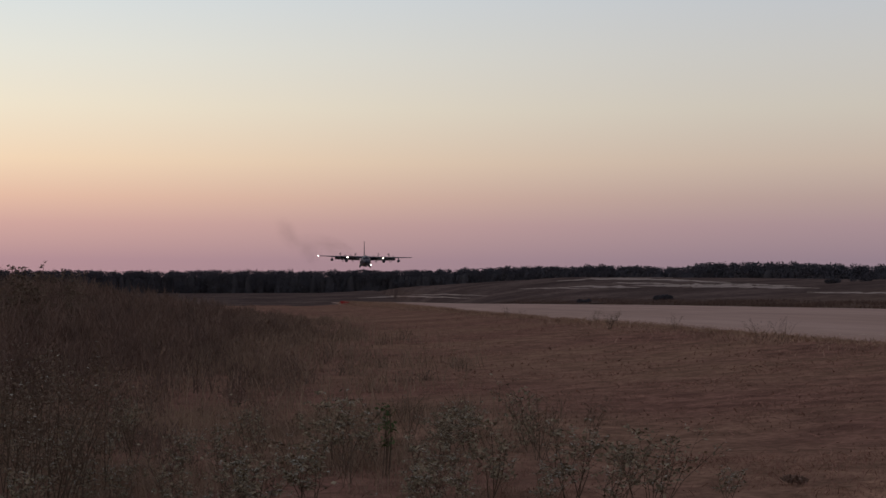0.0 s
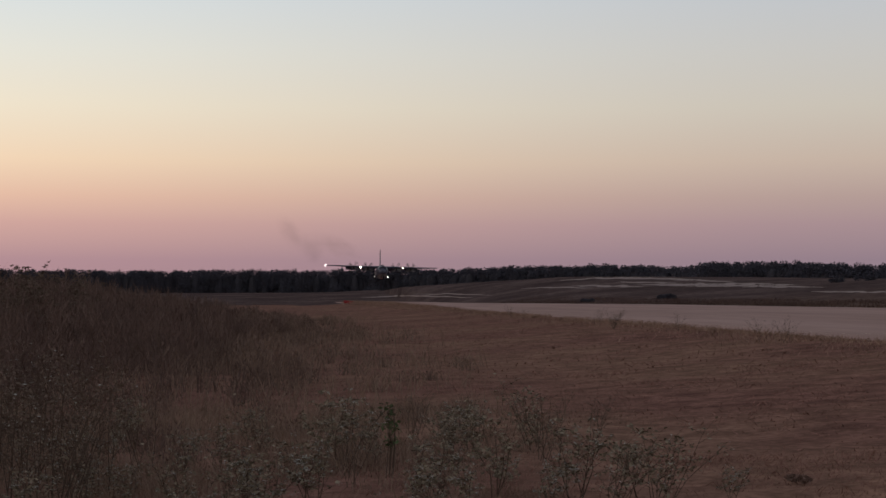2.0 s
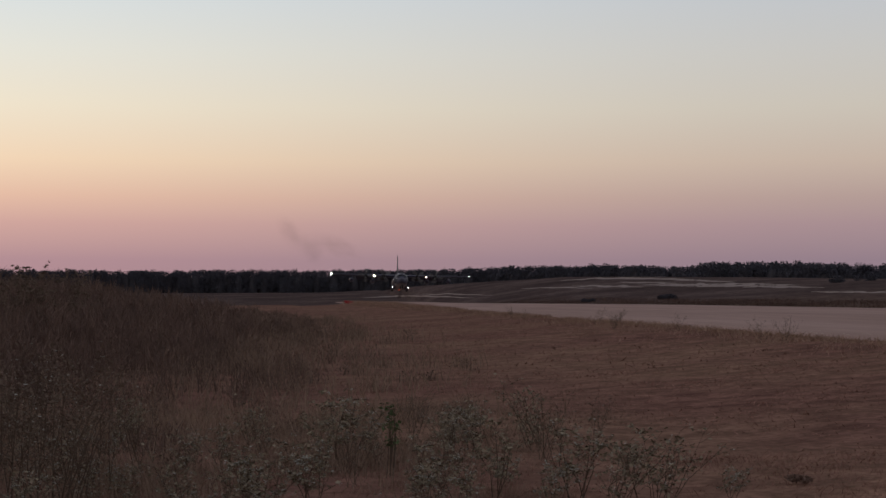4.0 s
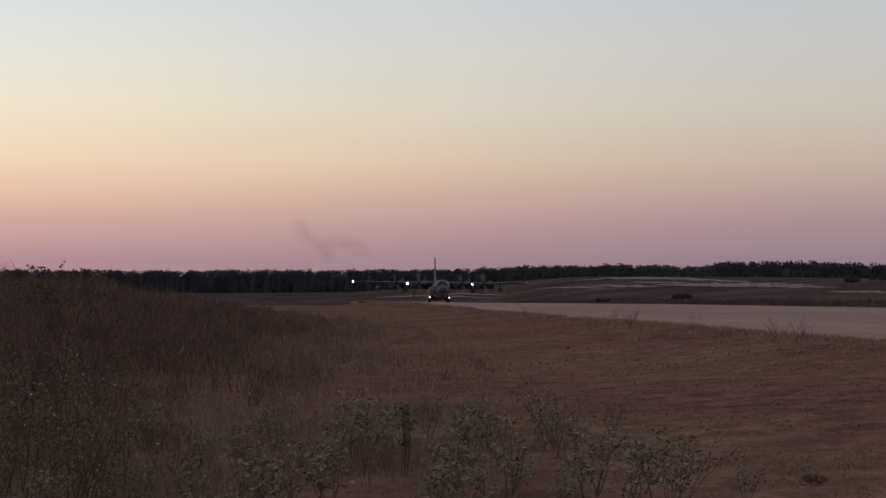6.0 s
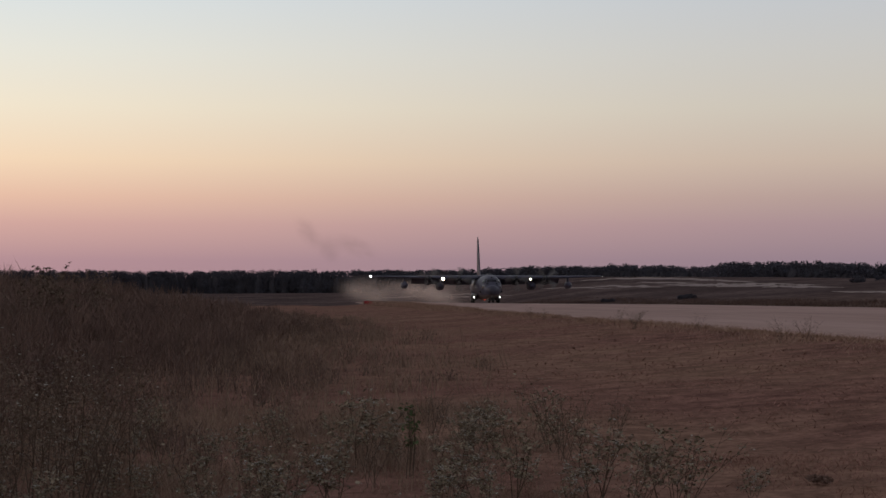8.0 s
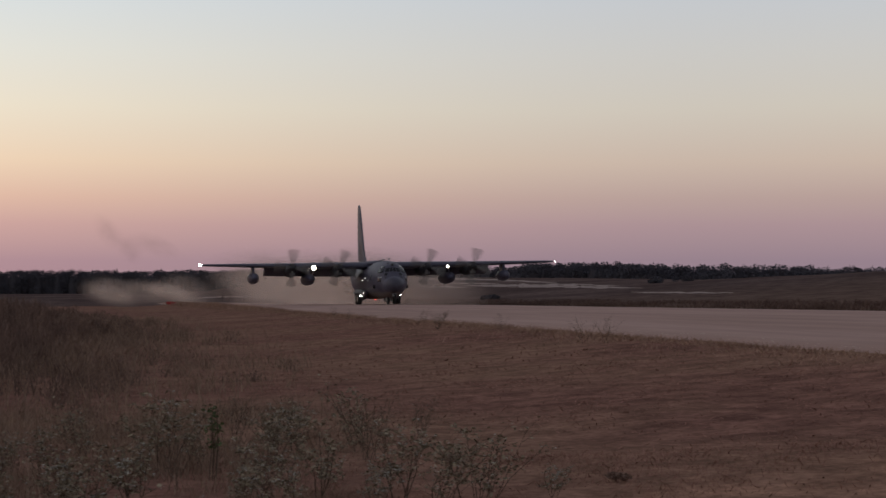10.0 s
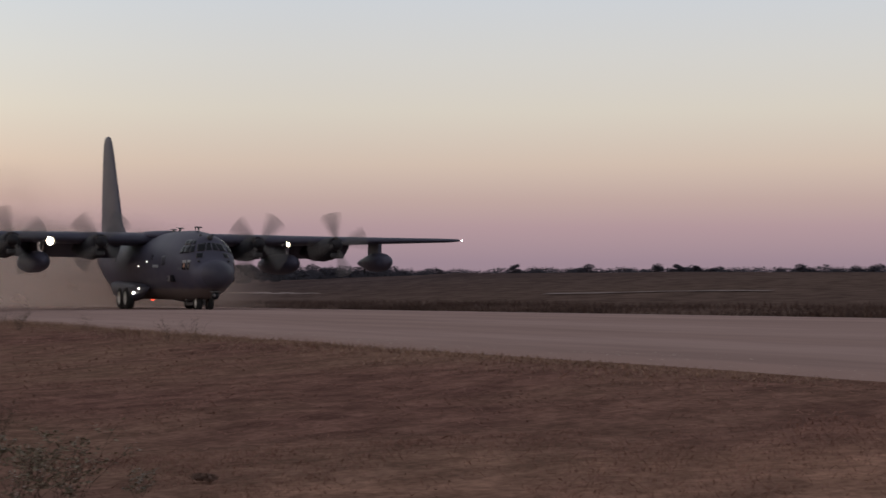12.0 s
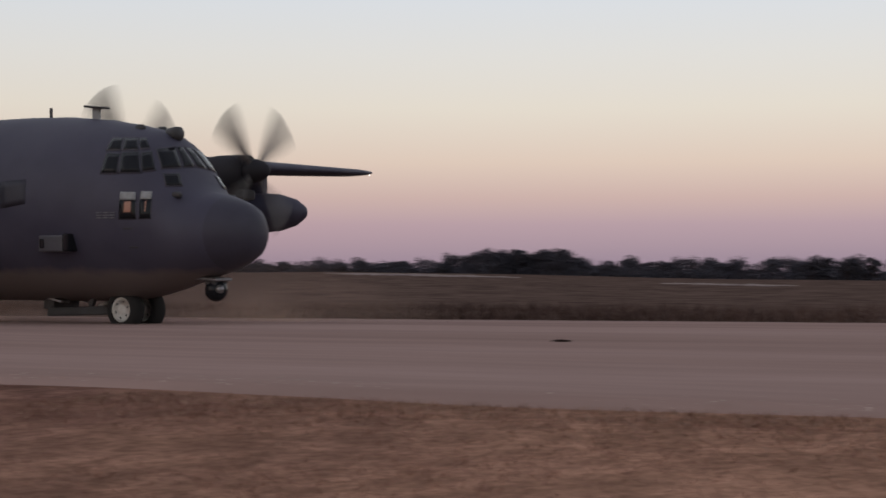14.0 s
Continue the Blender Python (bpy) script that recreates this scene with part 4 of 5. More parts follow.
def weed(seed, height, leafy, bloom, leaf=M_LEAF, reach=1.0, blade=0.037, low=-1.0):
    """A branching field weed: stem mesh with leaves and grey seed heads."""
    g = np.random.default_rng(seed)
    verts, faces, tips, mids = [], [], [], []

    def limb(a, b, r0, r1):
        a, b = Vector(a), Vector(b)
        w = (b - a).normalized()
        u = w.orthogonal().normalized()
        v = w.cross(u)
        o = len(verts)
        for c, r in ((a, r0), (b, r1)):
            for j in range(4):
                q = c + (u * math.cos(j * math.pi / 2) + v * math.sin(j * math.pi / 2)) * r
                verts.append(tuple(q))
        for j in range(4):
            k = (j + 1) % 4
            faces.append((o + j, o + k, o + 4 + k, o + 4 + j))

    for s in range(int(g.integers(4, 8))):
        base = Vector((g.normal() * 0.05, g.normal() * 0.05, 0))
        top = base + Vector((g.normal() * 0.34 * reach, g.normal() * 0.34 * reach, 1)) * height * (0.7 + 0.3 * g.random())
        mid = (base + top) / 2 + Vector((g.normal(), g.normal(), 0)) * 0.03
        limb(base, mid, 0.005, 0.0035)
        limb(mid, top, 0.0035, 0.0015)
        tips.append(top)
        for b in range(int(g.integers(7, 12))):
            t = 0.2 + 0.8 * g.random()
            o = base.lerp(mid, t * 2) if t < 0.5 else mid.lerp(top, t * 2 - 1)
            e = o + Vector((g.normal(), g.normal(), 0.5 + 0.6 * g.random())).normalized() * height * reach * (0.14 + 0.22 * g.random())
            limb(o, e, 0.0022, 0.001)
            tips.append(e)
            mids.append((o + e) / 2)
    plant = new("weed")
    part("stem", tagged(mesh_object("stem", verts, faces, M_STEM), kind="stuff"), plant)
    if leafy:
        spots = [tuple(t) for t in tips + mids if t.z > low * height]
        v, f = scatter_leaves(g, spots, [0.058] * len(spots), int(leafy * 1.15), blade, 0.6, 0.45)
        part("foliage", tagged(joined("foliage", [(v, f)], leaf), kind="stuff"), plant)
    if bloom:
        v, f = scatter_leaves(g, [tuple(t) for t in tips], [0.04] * len(tips), int(bloom * 1.6), 0.02, 0.4, 0.3)
        part("bloom", tagged(joined("bloom", [(v, f)], M_BLOOM), kind="stuff"), plant, "pale grey seed heads")
    return plant


kinds = [tagged(weed(11, 0.70, 520, 0), "dull green leafy weed in dry grass", "weed", "weeds on the verge"),
         tagged(weed(12, 0.62, 420, 260), "branching weed with pale grey seed heads", "weed", "weeds on the verge"),
         tagged(weed(13, 0.66, 330, 90), "thin branching weed with sparse leaves", "weed", "weeds on the verge"),
         tagged(weed(14, 0.46, 360, 420), "low weed crowned with pale seed heads", "weed", "weeds on the verge"),
         tagged(weed(15, 1.05, 1000, 40, M_DRY, 0.6, 0.02), "tall feathery dried weed", "weed", "weeds on the verge"),
         tagged(weed(16, 0.9, 60, 40), "bare thin stalk at the edge of the strip", "weed", "stalks along the strip"),
         tagged(weed(17, 0.62, 170, 0, M_GREEN, 0.13, 0.03, 0.36), "single upright weed with fresh green leaves", "weed", "weeds on the verge")]
WEEDS = [(6, 177.05, 14.6, 1.22), (2, 167.9, 12.3, 0.86), (0, 168.4, 12.6, 0.8), (1, 170.7, 13.0, 0.95), (2, 172.1, 17.5, 0.95), (0, 173.4, 13.0, 0.9), (1, 178.6, 15.6, 1.1), (1, 179.6, 12.5, 0.9),
         (3, 181.9, 12.0, 0.95), (4, 188.3, 11.6, 1.2), (4, 187.5, 12.4, 1.1), (4, 189.2, 13.0, 1.25), (4, 189.9, 11.8, 1.2), (4, 186.6, 13.5, 0.95), (4, 185.4, 15.5, 0.85), (4, 190.4, 14.5, 1.25), (4, 188.8, 16.5, 1.3), (4, 187.9, 14.6, 1.1), (3, 165.6, 12.6, 0.5), (2, 169.5, 12.2, 0.8), (1, 175.6, 12.6, 0.85)]
used = set()


def plant_at(kind, a, r, size, spin):
    x, y = polar(a, r)
    m = pose(x, y, land(x, y) - 0.01, 0, 0, spin)
    if kind not in used:
        used.add(kind)
        kinds[kind].matrix_basis = m @ Matrix.Diagonal((size, size, size, 1))
        return
    o = copy_thing(kinds[kind], m)
    o.scale = (size, size, size)


for k in range(11):   # bare stalks at the edge of the strip
    x, y = -88 + 52 * hash01(k, 3.3), NEAR - 0.5 - 1.6 * hash01(k, 7.1)
    plant_at(5, math.degrees(math.atan2(y, x)), math.hypot(x, y), 0.45 + 0.4 * hash01(k, 1.9), 57 * k)
for kind, a, r, size in WEEDS:
    plant_at(kind, a, r, size, hash01(a, r) * 360)
made = 0
while made < 54:
    a, r = 166.5 + 27 * rng.random(), 10.3 + 8.5 * rng.random()
    x, y = polar(a, r)
    if rng.random() > min(1, (a - 166) / 9) or y > 3.4:
        continue
    kind = int(rng.choice([0, 1, 1, 2, 2, 3, 3, 4], p=[0.11, 0.15, 0.15, 0.15, 0.12, 0.12, 0.12, 0.08]))
    plant_at(kind, a, r, 0.42 + 0.4 * rng.random(), rng.random() * 360)
    made += 1


# ---- trees ----
def pine(seed, crown_low, lobes, spread, leaves=3600):
    """A tree one metre high, scaled where it stands."""
    g = np.random.default_rng(seed)
    tree = new("tree")
    rings = []
    for z, r in ((-0.25, 0.022), (0.3, 0.017), (0.7, 0.01), (0.95, 0.003)):
        dx, dy = 0.015 * math.sin(5 * z + seed), 0.015 * math.cos(4 * z + seed)
        rings.append([(dx + r * math.cos(j * math.pi / 3), dy + r * math.sin(j * math.pi / 3), z) for j in range(6)])
    part("trunk", loft("trunk", rings, M_BARK), tree)
    cs, rs = [], []
    for k in range(lobes):
        z = crown_low + (0.93 - crown_low) * (k + g.random()) / lobes
        w = spread * (1.15 - 0.75 * (z - crown_low) / (1 - crown_low))
        a = g.random() * 7
        d = w * (0.3 + 0.5 * g.random())
        cs.append((d * math.cos(a), d * math.sin(a), z))
        rs.append(w * (0.45 + 0.3 * g.random()))
    v, f = scatter_leaves(g, cs, rs, leaves, 0.036, 0.8)
    part("crown", joined("crown", [(v, f)], M_PINE), tree)
    return tree


WOODS = [(195, 0.88, 1050), (184, 0.90, 1050), (178, 0.93, 1040), (175, 0.96, 1000), (171.5, 1.05, 940), (169, 1.10, 900), (167.2, 0.97, 860), (166.6, 0.93, 820), (166.4, 1.09, 680),
         (163.4, 1.13, 640), (160, 1.07, 610), (157, 1.02, 560), (152, 1.02, 490), (147, 1.06, 450), (140, 1.08, 420), (130, 1.16, 380), (121, 1.28, 350), (119.3, 1.62, 330), (116.8, 1.64, 330), (116, 1.25, 320), (108, 1.34, 310), (98, 1.3, 300)][::-1]
WA, WE, WD = (np.array(v, float) for v in zip(*WOODS))


def top_at(a):
    return float(np.interp(a, WA, WE)), float(np.interp(a, WA, WD))


# the distant forest: too many trunks to count
leaf_sets, under = [], []
a = 157.0
while a < 197:
    e, d = top_at(a)
    for row in range(3):
        r = d + row * 20 + 8 * rng.random()
        x, y = polar(a + 0.12 * rng.random(), r)
        base = land(x, y)
        tall = (EYE + r * math.tan(radians(e + 0.07)) - base) * (0.88 + 0.09 * rng.random() + (0.05 if rng.random() < 0.12 else 0))
        n = 5
        cs = [(x + rng.normal() * 4.0, y + rng.normal() * 4.0, base + tall * (0.05 + 0.84 * (k + 0.5 * rng.random()) / (n - 0.6))) for k in range(n)]
        # solid cores added to close gaps, their dark colour stands for inner shade
        ring = np.array([(math.cos(q), math.sin(q), 0) for q in np.arange(8) * math.pi / 4])
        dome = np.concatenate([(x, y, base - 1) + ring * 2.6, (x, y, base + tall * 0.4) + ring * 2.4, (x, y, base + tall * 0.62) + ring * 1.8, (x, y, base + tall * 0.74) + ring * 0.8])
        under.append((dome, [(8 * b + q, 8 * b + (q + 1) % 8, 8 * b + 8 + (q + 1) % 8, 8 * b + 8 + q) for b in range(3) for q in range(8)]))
        leaf_sets.append(scatter_leaves(rng, cs, [4.4, 4.0, 3.8, 3.4, 2.7], 620, 0.85, 0.8))
    a += math.degrees(2.7 / d)
tagged(joined("forest_understory", under, material("forest_core_shade", (0.055, 0.052, 0.060), (0.042, 0.040, 0.047), 0.95, scale=0.2)), "solid cores in the pine forest, coloured for the shade inside", "forest", kind="stuff")
tagged(joined("far_forest", leaf_sets, M_PINE), "dark pine forest along the horizon", "forest", kind="stuff")

# low scrub that closes the skyline between the single trees
scrub = []
a = 98.0
while a < 158:
    e, d = top_at(a)
    x, y = polar(a, d + 12 * rng.random())
    base = land(x, y)
    full = EYE + d * math.tan(radians(e)) - base
    edge = float(np.interp(a, RA, RE))
    lift = (0.42 if a < 126 else float(np.interp(a, [126, 129, 140, 158], [0.42, 0.33, 0.26, 0.18]))) + 0.12 * noise.noise((a * 1.3, 0, 8)) + 0.06 * noise.noise((a * 5.3, 0, 8))
    tall = max(3.0, EYE + d * math.tan(radians(edge + lift)) - base)
    scrub.append(scatter_leaves(rng, [(x, y, base + tall * 0.35), (x + 0.6, y, base + tall * 0.62), (x - 0.8, y + 1, base + tall * 0.74)], [tall * 0.5, tall * 0.36, tall * 0.26], 640, 0.55, 1.0))
    a += math.degrees(1.8 / d)
tagged(joined("skyline_scrub", scrub, M_PINE), "dark scrub along the far ridge", "scrub", kind="stuff")

trees = [tagged(pine(31, 0.06, 22, 0.26), "dark roadside tree against the dusk sky", "tree", "trees on the skyline"),
         tagged(pine(32, 0.03, 24, 0.34), "broad dark tree against the dusk sky", "tree", "trees on the skyline"),
         tagged(pine(33, 0.1, 18, 0.22), "slender dark pine against the dusk sky", "tree", "trees on the skyline"),
         tagged(pine(34, 0.02, 22, 0.42), "low bushy tree on the skyline", "tree", "trees on the skyline")]
placed = [0, 0, 0, 0]


def plant_tree(kind, a, extra=0.0, back=0.0):
    e, d = top_at(a)
    d += back
    x, y = polar(a, d)
    base = land(x, y)
    tall = max(3.0, EYE + d * math.tan(radians(e + extra)) - base)
    m = pose(x, y, base, 0, 0, hash01(a, d) * 360)
    wide = min(tall, 9.0) * 1.6
    if placed[kind]:
        o = copy_thing(trees[kind], m)
    else:
        o = trees[kind]
        o.matrix_basis = m
    o.scale = (wide, wide, tall)
    placed[kind] += 1


for a, extra in ((153.0, 0.26), (150.6, 0.22), (148.3, 0.2), (147.6, 0.24), (155.6, 0.1), (146.9, 0.18), (143.4, 0.18), (139.1, 0.22), (138.3, 0.2), (135.6, 0.14)):
    plant_tree(int(hash01(a) * 3), a, extra)
a = 99.0
while a < 157:
    dense = 0.9 if a < 133 else (0.6 if noise.noise((a * 0.45, 0, 3)) > -0.2 else 0.3)
    if rng.random() < dense:
        plant_tree(int(rng.choice([0, 1, 2, 3, 3])), a, -0.03 + 0.2 * rng.random() ** 1.5, 35 * rng.random())
    a += 0.2 + 0.24 * rng.random()
for a in np.arange(131.4, 135.9, 0.2):
    plant_tree(int(rng.choice([0, 1, 1, 3])), float(a), -0.02 + 0.12 * rng.random(), 25 * rng.random())
for a in np.arange(116.9, 119.4, 0.28):
    plant_tree(1, float(a), -0.1 + 0.12 * rng.random(), 10 * rng.random())

# bushes in the far field
for a, r, h in ((170.44, 290, 0.7), (167.85, 265, 0.85), (162.2, 330, 0.9), (161.2, 335, 1.2)):
    x, y = polar(a, r)
    g = np.random.default_rng(int(a * 10))
    bush = tagged(new("bush"), "dark rounded bush in the far field", "bush", "field bushes")
    bush.location = (x, y, land(x, y))
    v, f = scatter_leaves(g, [(g.normal() * 0.9, g.normal() * 0.9, h * (0.3 + 0.25 * g.random())) for k in range(9)], [h * 0.6] * 9, 1400, 0.22, 0.8)
    part("foliage", joined("foliage", [(v, f)], M_PINE), bush)

# thin saplings standing over the brush
for a, r, h in ((189.3, 42, 2.32), (188.9, 44, 2.36), (188.4, 43, 2.28), (189.8, 40, 2.28), (187.6, 46, 2.34), (187.4, 47, 2.4), (189.1, 45, 2.42), (188.6, 46, 2.36)):
    x, y = polar(a, r)
    sap = weed(int(a * 7), h, 1000, 0, M_DRY, 0.3, 0.055)
    sap.name = "sapling"
    tagged(sap, "thin half-bare sapling standing over the brush", "sapling", "saplings")
    sap.location = (x, y, land(x, y))

# ---- sandy tracks and small things ----
def slope_range(a, e):
    """How far off the field rises to e degrees above the eye's level, in the direction a."""
    d = float(np.interp(a, RA, RD))
    r = np.arange(min(FAR / math.sin(radians(a)) + 2, 0.75 * d), d * 1.1, 1.0)
    up = np.degrees(np.arctan2(lie(r * math.cos(radians(a)), r * math.sin(radians(a))) - EYE, r))
    over = np.nonzero(up >= e)[0]
    return float(r[over[0]] if len(over) else r[np.argmax(up)])


def sand_patch(name, line):
    """A bare sandy scar lying on the rising field, its two ends thin and its edges ragged."""
    aa, ee, tt = (np.array(v, float) for v in zip(*line))
    turn = np.sign(aa[-1] - aa[0])
    n = max(12, int(abs(aa[-1] - aa[0]) / 0.06))
    verts, faces = [], []
    for k in range(n + 1):
        a = aa[0] + (aa[-1] - aa[0]) * k / n
        e, t = float(np.interp(a * turn, aa * turn, ee)), float(np.interp(a * turn, aa * turn, tt))
        t *= min(1, 4 * k / n + 0.05, 4 * (n - k) / n + 0.05) * (1 + 0.9 * noise.noise((a * 3.1, e * 9, 2)) + 0.5 * noise.noise((a * 9, 1, e)))
        e += 0.02 * noise.noise((a * 2.3, 4, e))
        near_r, far_r = slope_range(a, e - t / 2), slope_range(a, e + t / 2)
        for q in range(4):
            x, y = polar(a, near_r + (max(far_r, near_r + 0.5) - near_r) * q / 3)
            verts.append((x, y, float(lie(np.array([x]), np.array([y]))[0]) + (-0.04 if q == 0 else 0.05)))
    for i in range(n):
        for k in range(3):
            faces.append((i * 4 + k, i * 4 + k + 1, i * 4 + k + 5, i * 4 + k + 4))
    return tagged(mesh_object(name, verts, faces, M_SAND, True), "pale bare sandy scar on the brown field", "sand", kind="structure")


sand_patch("sand_track_1", [(171.3, 0.60, 0.05), (170.05, 0.70, 0.06), (167.97, 0.68, 0.06), (166.6, 0.62, 0.06), (165.5, 0.565, 0.05)])
sand_patch("sand_track_8", [(170.9, 0.43, 0.05), (169.6, 0.43, 0.06), (168.5, 0.41, 0.05)])
sand_patch("sand_track_9", [(168.7, 0.48, 0.05), (167.2, 0.46, 0.11), (165.4, 0.44, 0.09), (164.0, 0.42, 0.07), (162.6, 0.39, 0.05)])
sand_patch("sand_track_10", [(163.0, 0.25, 0.03), (161.5, 0.24, 0.04), (159.6, 0.22, 0.03)])
sand_patch("sand_track_11", [(169.4, 0.56, 0.03), (168.2, 0.55, 0.04), (167.4, 0.53, 0.03)])
sand_patch("sand_track_2", [(178.0, 0.03, 0.03), (176.6, 0.09, 0.04), (175.3, 0.07, 0.04), (174.2, 0.03, 0.03)])
sand_patch("sand_track_3", [(176.2, 0.14, 0.02), (175.0, 0.16, 0.03), (173.6, 0.12, 0.02)])
sand_patch("sand_track_14", [(170.4, 0.76, 0.02), (169.0, 0.78, 0.03), (167.4, 0.75, 0.02)])
sand_patch("sand_track_15", [(172.6, 0.34, 0.02), (171.4, 0.38, 0.03), (170.2, 0.36, 0.02)])
sand_patch("sand_track_16", [(166.4, 0.52, 0.03), (164.6, 0.50, 0.04), (163.4, 0.47, 0.03)])
sand_patch("sand_track_4", [(140.1, 0.13, 0.025), (138.2, 0.135, 0.03), (136.2, 0.13, 0.025)])
sand_patch("sand_track_5", [(124.8, 0.83, 0.05), (122.0, 0.79, 0.06), (120.0, 0.74, 0.06), (118.2, 0.69, 0.04)])
sand_patch("sand_track_7", [(133.7, 0.56, 0.035), (132.5, 0.57, 0.045), (131.4, 0.56, 0.035)])
sand_patch("sand_track_13", [(113.5, 0.50, 0.02), (111.5, 0.46, 0.04), (109.0, 0.40, 0.03)])
ribbon("sand_track_6", [polar(152.0, 150), polar(148.0, 140), polar(144.5, 133)], 2.2, M_SAND, 0.1)


def clod(name, x, y, size, mat, label, category, group=""):
    g = np.random.default_rng(int(abs(x * 100)))
    bm = bmesh.new()
    bmesh.ops.create_icosphere(bm, subdivisions=3, radius=1)
    for v in bm.verts:
        k = 1 + 0.45 * noise.noise(v.co * 1.7 + Vector((x, y, 0))) + 0.2 * noise.noise(v.co * 5 + Vector((y, x, 3)))
        v.co = Vector((v.co.x * size[0], v.co.y * size[1], max(v.co.z, -0.15) * size[2])) * k
    me = bpy.data.meshes.new(name)
    bm.to_mesh(me)
    bm.free()
    me.materials.append(mat)
    o = new(name, me)
    o.location = (x, y, (across(y) + 0.03) if NEAR < y < FAR else land(x, y))
    return tagged(o, label, category, group)


clod("dirt_lump", -23.22, 19.91, (0.30, 0.26, 0.06), M_CLOD, "dark clod of torn turf on the strip", "clod", "clods on the strip")
clod("dirt_lump", -23.06, 19.80, (0.15, 0.13, 0.10), M_CLOD, "dark clod of torn turf on the strip", "clod", "clods on the strip")
clod("dirt_lump", -10.93, 21.6, (0.12, 0.11, 0.022), M_CLOD, "flat dark clod on the strip", "clod", "clods on the strip")
mound = tagged(new("grass_tussock"), "dark dead tussock in the mown verge", "tussock")
mound.location = (-13.0, 3.83, land(-13.0, 3.83))
v, f = scatter_leaves(rng, [(0.03 * k - 0.06, 0.02 * k, 0.05) for k in range(5)], [0.05] * 5, 400, 0.028, 0.6)
part("dead_leaves", tagged(joined("dead_leaves", [(v, f)], M_BRUSH), kind="stuff"), mound)
# pale gravel washed out along the edge of the strip
n = 6000
x = 6 - 110 * rng.random(n) ** 1.4
y = NEAR + 0.55 + 0.4 * np.sin(x * 0.5) + 0.35 * rng.normal(size=n)
keep = np.sin(x * 0.9 + 2 * np.sin(x * 0.23)) + 0.8 * rng.normal(size=n) > 0.2
x, y = x[keep], y[keep]
z = np.interp(y, [NEAR - 2, NEAR, 20], [across(NEAR - 2), across(NEAR), across(20)]) + 0.03
half = 0.004 + 0.014 * rng.random(len(x)) ** 3
corner = np.array([(-1, -1, 0), (1, -1, 0), (1, 1, 0), (-1, 1, 0), (-0.6, -0.6, 0.5), (0.6, -0.6, 0.5), (0.6, 0.6, 0.5), (-0.6, 0.6, 0.5)], float)
v = (np.stack([x, y, z], 1)[:, None, :] + corner[None] * (half[:, None] * (1.4, 1.0, 0.7))[:, None, :]).reshape(-1, 3)
cell = np.array([(4, 5, 6, 7), (0, 1, 5, 4), (1, 2, 6, 5), (2, 3, 7, 6), (3, 0, 4, 7)])
tagged(joined("gravel", [(v, (cell[None] + 8 * np.arange(len(x))[:, None, None]).reshape(-1, 4))], material("pale_gravel", (0.40, 0.32, 0.28), (0.3, 0.23, 0.2), 0.9, scale=2, random_tone=0.3)), "pale gravel washed out along the strip's edge", "gravel", kind="stuff")

# red marker panels by the threshold
for k in range(2):
    mx, my = polar(178.5, 352 + 2.2 * k)
    mk = tagged(new("marker_panel"), "red cloth marker panel at the edge of the strip", "marker", "threshold markers")
    mk.location = (mx, my + 0.7 * k, land(mx, my) + 0.1)
    part("panel", slab("panel", (0.08, 1.1, 0.5), (0, 0, 0.5), M_RED, 0.02, (0, 12, 0)), mk)
    for y in (-0.5, 0.5):
        part("stake", slab("stake", (0.05, 0.05, 0.7), (0.05, y, 0.2), M_METAL, 0.01), mk)

# a white and blue shelter out in the field
sx0, sy0 = polar(133.8, slope_range(133.8, 0.3))
tent = tagged(new("field_shelter"), "small blue shelter with a white roof in the far field", "shelter")
tent.matrix_basis = pose(sx0, sy0, land(sx0, sy0) - 0.05, 0, 0, 42) @ Matrix.Diagonal((0.85, 0.85, 0.72, 1))
part("roof", slab("roof", (1.0, 0.9, 0.12), (0, 0, 0.62), M_WHITE, 0.05, (5, 0, 0)), tent)
part("wall", slab("wall", (0.75, 0.7, 0.6), (0, 0, 0.3), M_BLUE, 0.05), tent)

# ---- dust and smoke, in soft lens-shaped puffs ----
scene.cycles.transparent_max_bounces = 48


def puff(name, mat):
    n, rings = 24, []
    for k in range(9):
        t = math.pi * k / 8
        rings.append([(max(0.001, math.sin(t)) * math.cos(2 * math.pi * j / n), 0.5 * math.cos(t), max(0.001, math.sin(t)) * math.sin(2 * math.pi * j / n)) for j in range(n)])
    o = loft(name, rings, mat, True, False)
    o.visible_shadow = False
    return o


dust_mesh = puff("dust_cloud", M_DUST)
smoke_mesh = puff("smoke_wisp", M_SMOKE)
dust = []
GEAR = 10.0

ROLL = [  # seconds, distance along the strip, height, pitch, bank
    (0.0, -717.0, 14.07, 1.2, -0.9), (1.0, -659.0, 10.36, 1.4, -1.3), (1.5, -630.2, 8.75, 1.9, -1.45), (3.0, -542.5, 5.05, 3.5, -1.2), (4.2, -478.0, 2.3, 4.7, -1.1),
    (5.5, -411.8, 0.06, 4.9, -1.0), (6.0, -385.6, -0.36, 4.0, -0.5), (6.5, -361.2, -0.27, 2.8, -0.85), (7.0, -337.0, -0.22, 1.1, -0.6), (8.2, -274.0, -0.11, 0.4, 0.3), (9.5, -205.2, 0.05, 0.23, 0.95),
    (10.0, -181.2, 0.05, 0.3, 0.9), (10.5, -158.0, 0.02, 0.17, 0.5), (11.0, -136.6, 0.0, 0.05, 0.4), (11.5, -116.0, 0.0, -0.25, 0.1), (12.0, -96.0, 0.0, -0.3, 0.1),
    (12.5, -76.6, 0.0, -0.2, -0.1), (13.0, -58.5, -0.02, -0.4, -0.1), (13.5, -41.1, -0.03, -0.6, 0.12), (14.0, -24.8, -0.02, -0.55, 0.85)]


